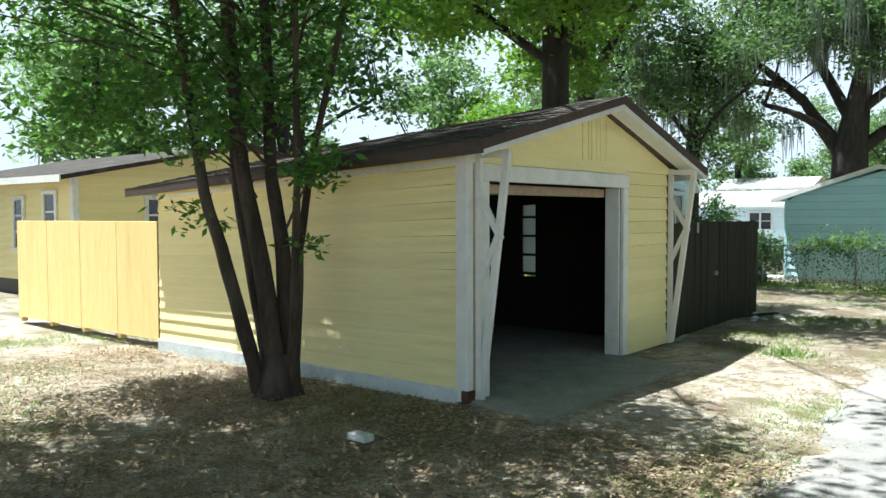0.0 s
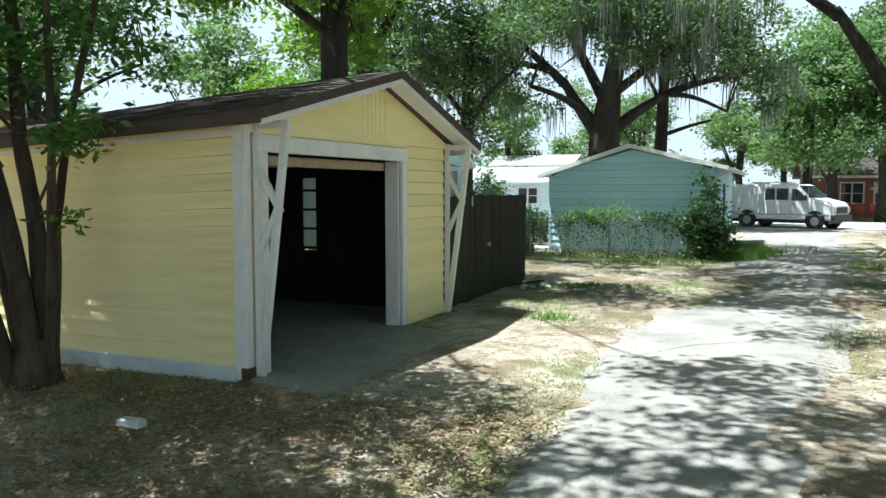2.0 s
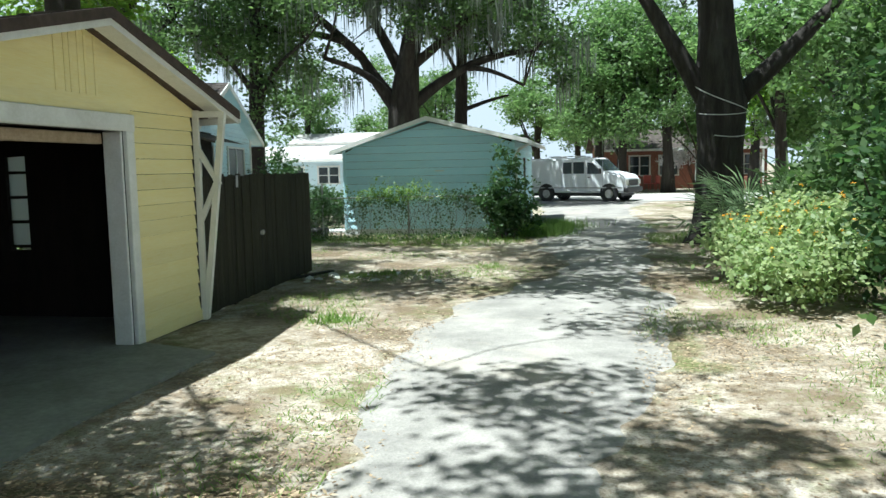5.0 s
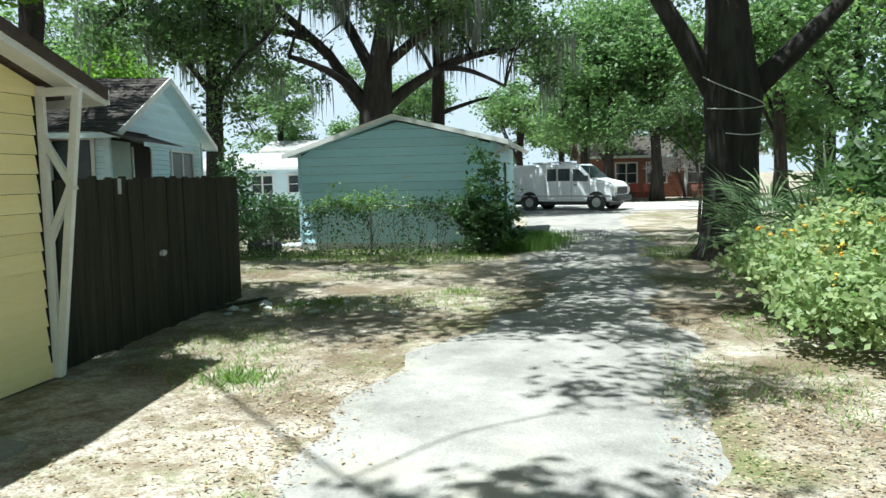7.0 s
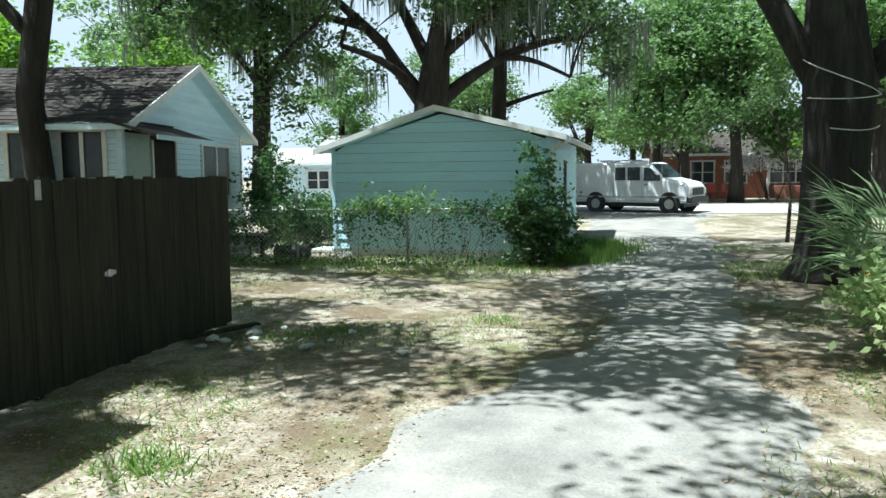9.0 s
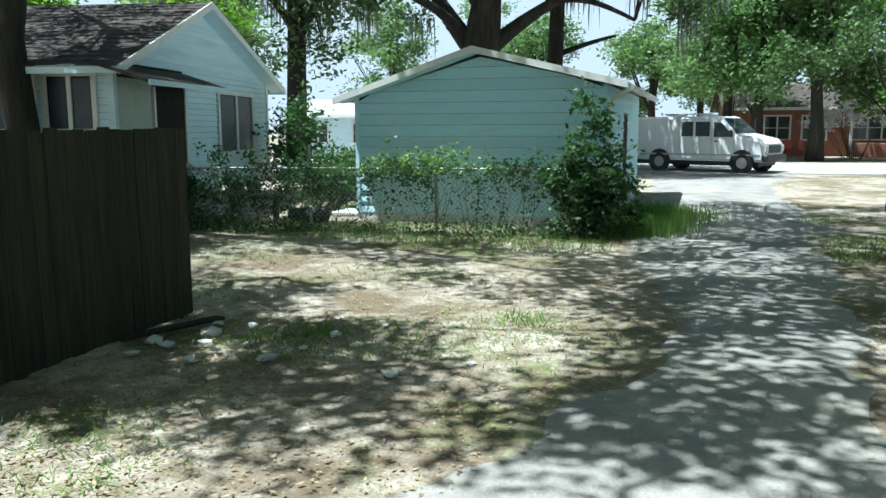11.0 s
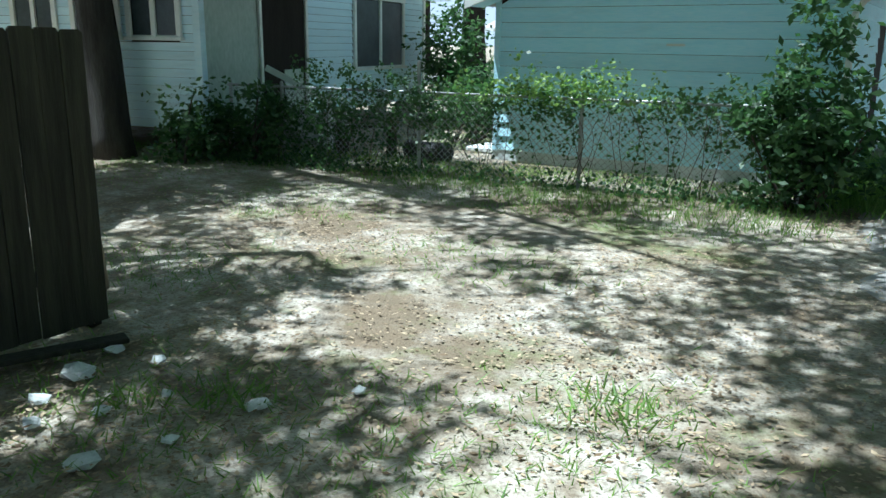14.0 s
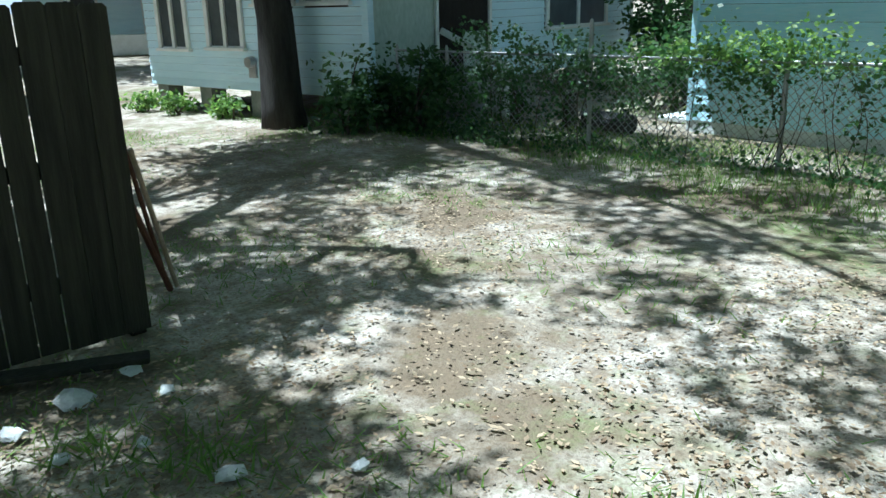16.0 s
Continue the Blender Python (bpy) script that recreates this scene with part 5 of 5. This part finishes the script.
for i, (x, y) in enumerate(((-4.85, 14.5), (-4.3, 14.6), (-5.15, 14.0))):
    shrub("fence_shrub", "bushy green growth at the foot of the fence", (x, y, 0), [(0, 0, 0.35, 0.4, 0.3, 0.35), (0.1, 0, 0.75, 0.3, 0.25, 0.35)], 1100, 0.10, 0.11, M_SHRUB, 63 + i, 8)["group"] = "shrubs along the fence"
for i, (x, y, w) in enumerate(((-7.9, 13.6, 0.3), (-9.1, 13.25, 0.35), (-9.9, 13.0, 0.3))):
    shrub("foundation_plant", "low green plant along the house foot", (x, y, 0), [(0, 0, 0.15, w, w * 0.7, 0.16)], 420, 0.09, 0.08, M_VINE, 67 + i, 5)["group"] = "plants along the house"


def build_blossom_tree():
    tree("blossom_tree", "small slender tree with pale blossom beside the oak", (8.0, 21.4, 0), [((0, 0, -0.05), 0.05), ((0.05, 0, 1.0), 0.04), ((-0.1, 0, 2.2), 0.03), ((-0.5, 0, 3.2), 0.02)],
         [((-0.05, 0, 1.8), (-1.6, 0, 3.0), 0.022), ((-0.1, 0, 2.2), (0.5, 0, 3.3), 0.02)], [(-1.4, 0, 3.1, 0.7, 0.6, 0.35), (-0.4, 0, 3.4, 0.6, 0.6, 0.4), (-2.1, 0, 2.8, 0.4, 0.4, 0.25)], 1500, 0.11, 0.16, M_BARK, M_OAK, 71, 0, 1, 20, 6, 0.1)
    shrub("blossom_bush", "bush covered in pale blossom across the street", (11.6, 48.5, 0), [(0, 0, 2.4, 1.8, 0.8, 0.7), (-1.6, 0, 2.0, 0.9, 0.7, 0.5)], 1800, 0.2, 0.22, M_BLOSSOM, 72)


build_blossom_tree()


def build_palmetto(at, scale, seed, fans):
    """Fans of stiff narrow blades on long stalks."""
    rnd = random.Random(seed)
    t = thing("palmetto", "spiky palmetto with long pale green blades", "palmetto", at)
    stalks = Shape()
    for i in range(fans):
        az, el = rnd.uniform(0, 6.28), rnd.uniform(0.35, 1.25)
        d = Vector((math.cos(az) * math.cos(el), math.sin(az) * math.cos(el), math.sin(el)))
        ln = rnd.uniform(0.7, 1.25) * scale
        hub = d * ln
        stalks.tube([(0, 0, -0.03), hub * 0.5 + Vector((0, 0, 0.06)), hub], [0.022, 0.014, 0.01], 5)
        side = d.cross(Vector((0, 0, 1))).normalized()
        rows = []
        for k in range(17):
            a = radians(-75 + 150 * k / 16)
            bd = (d * math.cos(a) + side * math.sin(a)).normalized()
            w = bd.cross(side.cross(d)).normalized() * 0.016 * scale
            bl = rnd.uniform(0.6, 0.95) * scale
            droop = Vector((0, 0, -0.18 * scale * rnd.uniform(0.3, 1.3)))
            m = hub + bd * bl * 0.5
            rows.append([hub, m + w, hub + bd * bl + droop, m - w])
        part("fan", quads("fan", np.array([[tuple(p) for p in r] for r in rows]), M_PALM), None, t)
    tagged(part("stalk_cluster", stalks, M_PALM, t), kind="stuff")


build_palmetto((7.85, 11.0, 0), 1.25, 81, 22)
build_palmetto((8.8, 11.2, 0), 1.3, 82, 12)

# ---- white van across the street end ----


def build_van():
    rear, front = Vector((3.12, 36.4, 0)), Vector((6.08, 35.1, 0))
    d = front - rear
    v = thing("van", "white cargo van parked at the end of the drive", "van", rear, math.degrees(math.atan2(d.y, d.x)))
    k = d.length / 3.5
    # side outline along x (0 at the rear wheel), height z
    out = [(-1.5, 0.42), (-1.55, 0.9), (-1.47, 1.5), (-1.35, 1.95), (-1.15, 2.06), (2.35, 2.06), (2.62, 1.98), (3.25, 1.42), (4.15, 1.22), (4.32, 1.05), (4.36, 0.6), (4.3, 0.4)]
    s = Shape()
    s.prism([(x * k, z) for x, z in out], "y", -0.98, 0.98)
    bm = bmesh.new()
    me = s.mesh("body", M_VAN)
    bm.from_mesh(me)
    bmesh.ops.bevel(bm, geom=[e for e in bm.edges if abs(e.verts[0].co.y - e.verts[1].co.y) < 0.01], offset=0.09, segments=3, affect="EDGES")
    bm.to_mesh(me)
    bm.free()
    part("body", me, None, v)
    for side in (-1, 1):
        y = side * 0.985
        for n, pts in (("window", [(0.95, 1.32), (0.98, 1.86), (1.45, 1.86), (1.45, 1.32)]), ("window", [(1.55, 1.32), (1.55, 1.86), (2.15, 1.86), (2.15, 1.32)]), ("window", [(2.32, 1.30), (2.32, 1.84), (2.62, 1.82), (3.05, 1.40), (3.05, 1.30)])):
            part(n, Shape().prism([(x * k, z) for x, z in pts], "y", y, y + side * 0.008), M_DARK_GLASS, v, "dark tinted side window")
        for x in (0.85, 1.5, 2.23, 3.15):
            part("door_seam", Shape().box(x * k, y, 0.5, x * k + 0.012, y + side * 0.006, 1.95), M_CHROME, v)
        part("side_trim", Shape().box(-0.9 * k, y, 0.62, 4.2 * k, y + side * 0.012, 0.68), M_CHROME, v)
        part("mirror", Shape().box(3.0 * k, y + side * 0.05, 1.3, 3.12 * k, y + side * 0.22, 1.55, c=0.02), M_BLACK, v)
        part("door_handle", Shape().box(2.36 * k, y, 1.12, 2.5 * k, y + side * 0.03, 1.16, c=0.005), M_BLACK, v)
        for x in (0.0, 3.5):
            w = new("wheel")
            w.parent = v
            w.matrix_basis = pose(x * k, side * 0.88, 0.36)
            part("tyre", Shape().tube([(0, -0.12, 0), (0, -0.09, 0), (0, 0.09, 0), (0, 0.12, 0)], [0.32, 0.36, 0.36, 0.32], 22), M_BLACK, w, smooth=False)
            part("rim", Shape().tube([(0, -0.128, 0), (0, 0.128, 0)], [0.2, 0.2], 16), M_CHROME, w)
            part("wheel_arch", Shape().tube([(x * k, y - 0.01 * side, 0.40), (x * k, y + 0.006 * side, 0.40)], [0.45, 0.45], 20), M_BLACK, v)
    part("windscreen", Shape().add([((2.66) * k, -0.82, 1.99), ((2.66) * k, 0.82, 1.99), (3.27 * k, 0.9, 1.45), (3.27 * k, -0.9, 1.45), (2.62 * k, -0.82, 1.95), (2.62 * k, 0.82, 1.95), (3.2 * k, 0.9, 1.42), (3.2 * k, -0.9, 1.42)],
                                     [(0, 1, 2, 3), (4, 5, 6, 7), (0, 1, 5, 4), (1, 2, 6, 5), (2, 3, 7, 6), (3, 0, 4, 7)]), M_DARK_GLASS, v)
    part("grille", Shape().box(4.33 * k, -0.6, 0.72, 4.40 * k, 0.6, 1.0, c=0.01), M_BLACK, v)
    for y in (-0.78, 0.78):
        part("headlight", Shape().box(4.30 * k, y - 0.14, 0.76, 4.40 * k, y + 0.14, 1.0, c=0.02), M_LAMP, v)
        part("tail_light", Shape().box(-1.57 * k, y - 0.08, 0.95, -1.51 * k, y + 0.08, 1.4, c=0.01), M_RED, v)
    part("front_bumper", Shape().box(4.25 * k, -0.98, 0.42, 4.50 * k, 0.98, 0.66, c=0.04), M_BLACK, v)
    part("rear_bumper", Shape().box(-1.67 * k, -0.95, 0.42, -1.47 * k, 0.95, 0.6, c=0.04), M_BLACK, v)
    part("underbody", Shape().box(-1.35 * k, -0.85, 0.25, 4.1 * k, 0.85, 0.45), M_BLACK, v)
    for x in (0.2, 1.6):
        part("roof_bar", Shape().box(x * k, -0.85, 2.07, x * k + 0.06, 0.85, 2.14, c=0.01), M_CHROME, v)
    part("ladder_rack", Shape().tube([(0.1, -0.8, 2.14), (2.0, -0.8, 2.14)], [0.025, 0.025], 6), M_CHROME, v)


build_van()

# ---- houses beyond the street ----


def far_house(name, label, at, rz, w, d, hgt, ridge, wall_mat, roof_mat, wins, porch=None):
    h = thing(name, label, "house", at, rz)
    part("wall", Shape().box(-w / 2, 0, -0.05, w / 2, d, hgt), wall_mat, h)
    part("roof", Shape().prism([(-0.6, hgt - 0.12), (d / 2, ridge), (d + 0.6, hgt - 0.12), (d + 0.6, hgt - 0.24), (d / 2, ridge - 0.12), (-0.6, hgt - 0.24)], "x", -w / 2 - 0.5, w / 2 + 0.5), roof_mat, h)
    part("gable", Shape().prism([(0, hgt), (d, hgt), (d / 2, ridge - 0.13)], "x", -w / 2, w / 2), wall_mat, h)
    part("fascia", Shape().box(-w / 2 - 0.5, -0.64, hgt - 0.26, w / 2 + 0.5, -0.6, hgt - 0.1), M_WHITE, h)
    for x, ww, z0, z1, n in wins:
        window(h, "window", ww, z0, z1, (x, -0.002, 0), 0, n, 2)
    if porch:
        a, b = porch
        part("porch_roof", Shape().prism([(a - 0.2, hgt - 0.25), (b + 0.2, hgt - 0.25), (b + 0.2, hgt - 0.1), (a - 0.2, hgt - 0.1)], "y", -2.4, -0.64), M_WHITE, h)
        for x in (a, (a + b) / 2, b):
            part("porch_post", Shape().box(x - 0.07, -2.3, 0, x + 0.07, -2.16, hgt - 0.25, c=0.01), M_WHITE, h)
        part("porch_wall", Shape().box(a, -2.3, 0, b, -2.15, 0.75, c=0.02), M_BRICK if wall_mat is M_BRICK else M_WHITE, h)
    return h


far_house("brick_house", "red brick house with white porch posts across the street", (11.2, 53.0, 0), 4, 11, 8, 2.8, 4.2, M_BRICK, M_SHINGLE,
          ((-3.6, 1.3, 0.9, 2.2, 2), (-1.6, 1.2, 0.9, 2.2, 2), (1.0, 2.2, 0.9, 2.2, 3), (4.0, 1.0, 0.9, 2.2, 1)), (0.4, 4.6))
far_house("white_house", "white house with a pale roof behind the yard", (-13.2, 43.5, 0), -4, 8, 5, 2.5, 3.3, M_HOUSE, M_PALE_ROOF, ((-3.4, 1.2, 0.9, 1.9, 2), (-0.6, 1.3, 0.9, 1.9, 2), (1.7, 1.3, 0.9, 1.9, 2)))
far_house("pale_cottage", "pale cottage with a white railing beyond the yard", (-27.5, 21.5, 0), 55, 12, 7, 2.5, 4.0, M_HOUSE, M_PALE_ROOF, ((-4.5, 1.2, 0.9, 2.0, 1), (-1.5, 1.0, 0.2, 2.1, 1), (1.5, 1.4, 0.9, 2.0, 2)), (-3.5, 3.5))
h2 = far_house("roof_dormer_house", "white house with a raised roof in the distance", (-14.5, 56, 0), 0, 6, 4, 3.9, 4.6, M_HOUSE, M_PALE_ROOF, ((-1.5, 1.2, 3.0, 3.8, 2),))


def build_yard_clutter():
    for i, (x, y) in enumerate(((7.8, 49.4), (8.7, 49.8), (9.4, 49.2))):
        c = thing("patio_chair", "red metal chair in front of the brick house", "chair", (x, y, 0), 30 * i, "chairs at the brick house")
        part("seat", Shape().box(-0.28, -0.28, 0.4, 0.28, 0.28, 0.45, c=0.01), M_RED, c)
        part("backrest", Shape().box(-0.28, 0.24, 0.45, 0.28, 0.28, 0.95, c=0.01), M_RED, c)
        for a in (-0.24, 0.24):
            for b in (-0.24, 0.24):
                part("leg", Shape().box(a - 0.02, b - 0.02, 0, a + 0.02, b + 0.02, 0.4), M_RED, c)
    p = part("drain_pipe", Shape().tube([(-2.9, 16.3, 0.13), (-2.15, 16.25, 0.13)], [0.13, 0.13], 14), M_BLACK)
    tagged(p, "black plastic drain pipe lying behind the fence", "pipe")
    b = thing("yard_bench", "grey wooden bench behind the fence", "bench", (-3.6, 16.2, 0), 20)
    for i in range(3):
        part("slat", Shape().box(-0.5, -0.2 + i * 0.14, 0.42, 0.5, -0.09 + i * 0.14, 0.45), M_FENCE, b)
    for x in (-0.42, 0.36):
        part("leg", Shape().box(x, -0.18, 0, x + 0.06, 0.18, 0.42), M_FENCE, b)
    s = tagged(part("stepping_slab", Shape().box(-2.7, 17.6, -0.02, -2.05, 18.3, 0.05, c=0.015), M_RUBBLE), "pale concrete slab beside the outbuilding", "slab")


build_yard_clutter()

# ---- rubble and small ground things ----


def rubble(x, y, r, seed):
    rnd = random.Random(seed)
    bm = bmesh.new()
    bmesh.ops.create_icosphere(bm, subdivisions=1, radius=r)
    for v in bm.verts:
        k = 1 + rnd.uniform(-0.38, 0.25)
        v.co = Vector((v.co.x * k * 1.25, v.co.y * k, max(v.co.z * k * 0.45, -0.25 * r)))
    me = bpy.data.meshes.new("rubble")
    bm.to_mesh(me)
    bm.free()
    me.materials.append(M_RUBBLE)
    ob = new("rubble", me)
    ob.matrix_basis = pose(x, y, 0.05 * r - 0.01, 0, 0, rnd.uniform(0, 360))
    tagged(ob, "broken lump of white concrete lying on the soil", "rubble", "rubble by the fence end")


def build_rubble():
    rnd = random.Random(77)
    for i, (x, y, r) in enumerate(((0.41, 8.66, 0.10), (1.46, 8.91, 0.06), (2.31, 8.01, 0.075), (1.26, 8.11, 0.07), (0.55, 8.35, 0.06), (0.75, 8.2, 0.05), (0.28, 8.95, 0.05), (0.62, 9.0, 0.045), (0.9, 8.45, 0.05), (0.3, 8.2, 0.07),
                                   (0.1, 8.3, 0.09), (0.72, 7.9, 0.06), (1.0, 8.75, 0.035), (2.8, 8.4, 0.04), (1.75, 9.3, 0.04), (0.2, 7.9, 0.06), (1.4, 8.45, 0.04))):
        rubble(x, y + 0.09, r, 100 + i)
    b = part("loose_brick", Shape().box(0.0, -1.66, 0.0, 0.22, -1.55, 0.06, c=0.008), M_RUBBLE)
    tagged(b, "pale loose brick lying on the leaf litter", "brick")
    p = part("fallen_board", Shape().box(-0.5, -0.06, 0, 0.5, 0.06, 0.03, c=0.005), M_FENCE)
    p.matrix_basis = pose(0.05, 8.7, 0.0, 0, 0, 68)
    tagged(p, "weathered board lying at the fence foot", "board")


build_rubble()


def scatter():
    """Dead leaves and thin grass on the soil."""
    rng = np.random.default_rng(17)

    def free(p):
        x, y = p[:, 0], p[:, 1]
        lo = np.interp(y, [-12, -1.5, 4.2, 7.8, 10, 12.6, 15, 28], [3.2, 3.25, 2.9, 3.6, 4.2, 4.05, 3.6, 3.2])
        hi = np.interp(y, [-12, -1.5, 3.8, 7.2, 10, 13, 15, 28], [5.2, 4.9, 5.0, 5.4, 5.7, 5.9, 6.0, 6.0])
        drive = (x > lo - 0.05) & (x < hi + 0.05)
        built = (x < 1.02) & (x > -5.4) & (y > -0.06) & (y < 4.95)
        built |= (x < -5.5) & (y > 15)
        built |= (y > 17) & (x > -2.1) & (x < 2.8)
        return ~built, drive

    def patch(p, f, seed):
        return np.array([noise.noise((q[0] * f, q[1] * f, seed)) for q in p])
    k = 260000
    c = np.stack([rng.uniform(-7, 9, k), rng.uniform(-6, 17.5, k), rng.uniform(-0.03, 0.002, k)], 1)
    ok, drive = free(c)
    keep = ok & (patch(c, 0.55, 4) + rng.normal(size=len(c)) * 0.25 > np.where(drive, 0.42, np.where((c[:, 0] < 2.8) & (c[:, 1] < 0.3), -0.4, -0.14)))
    m = np.stack([rng.uniform(-6, 3.2, 60000), rng.uniform(-6, -0.1, 60000), rng.uniform(-0.03, 0.004, 60000)], 1)
    m = m[patch(m, 0.8, 14) + rng.normal(size=len(m)) * 0.3 > -0.1]
    tagged(part("leaf_mulch", quads("leaf_mulch", leaves(m, 0.05, rng, 0.85, 0.5, -0.04), M_LITTER)), "thick brown leaf mulch before the garage", "leaf litter", kind="stuff")
    tagged(part("leaf_litter", quads("leaf_litter", leaves(c[keep], 0.032 * rng.uniform(0.5, 1.5, keep.sum()), rng, 0.93, 0.45, -0.02), M_LITTER)), "dry brown fallen leaves on the soil", "leaf litter", kind="stuff")
    b = np.stack([rng.uniform(-8, 9, 170000), rng.uniform(-4, 20, 170000), np.full(170000, -0.025)], 1)
    ok, drive = free(b)
    lush = np.where((b[:, 1] > 10) & (b[:, 0] < 3.2), 0.16, 0.0) + np.where((b[:, 1] > 13.6) & (b[:, 1] < 16.6), 0.28, 0.0) + np.where(b[:, 0] > 6.2, 0.3, 0.0) + np.where((b[:, 0] < -4) & (b[:, 1] < 0), 0.2, 0)
    keep = ok & ~drive & (patch(b, 0.5, 9) + rng.normal(size=len(b)) * 0.12 + lush > 0.26)
    b = b[keep]
    n = len(b)
    a = rng.uniform(0, 6.28, n)
    s = np.stack([np.cos(a), np.sin(a), 0 * a], 1)
    lean = rng.normal(size=(n, 3)) * 0.045
    h = rng.uniform(0.02, 0.06, n) * np.where((b[:, 1] > 14.2) & (b[:, 1] < 16.4), 2.2, 1.0)
    lean[:, 2] = h
    w = s * 0.005
    v = np.stack([b - w, b + w, b + lean * 0.6 + w * 0.8, b + lean], 1)
    tagged(part("grass", quads("grass", v, M_GRASS)), "thin patchy grass growing through the soil", "grass", kind="stuff")
    # tufts
    for x, y, r, k in ((1.66, 4.85, 0.16, 260), (1.3, 8.95, 0.12, 90), (0.9, 8.6, 0.10, 70), (2.9, 9.9, 0.12, 90), (3.3, 17.4, 0.45, 3200), (3.5, 18.8, 0.5, 3200), (3.4, 16.5, 0.35, 2200)):
        q = rng.normal(size=(k, 2)) * r
        p0 = np.stack([x + q[:, 0], y + q[:, 1], np.full(k, -0.02)], 1)
        ang = rng.uniform(0, 6.28, k)
        ss = np.stack([np.cos(ang), np.sin(ang), 0 * ang], 1) * 0.007
        up = np.concatenate([rng.normal(size=(k, 2)) * 0.06, rng.uniform(0.04, 0.34 if r > 0.3 else 0.12, (k, 1))], 1)
        t = part("grass_tuft", quads("grass_tuft", np.stack([p0 - ss, p0 + ss, p0 + up * 0.6 + ss * 0.8, p0 + up], 1), M_GRASS))
        tagged(t, "tuft of bright green grass on the soil", "grass tuft", "grass tufts", "stuff")


scatter()
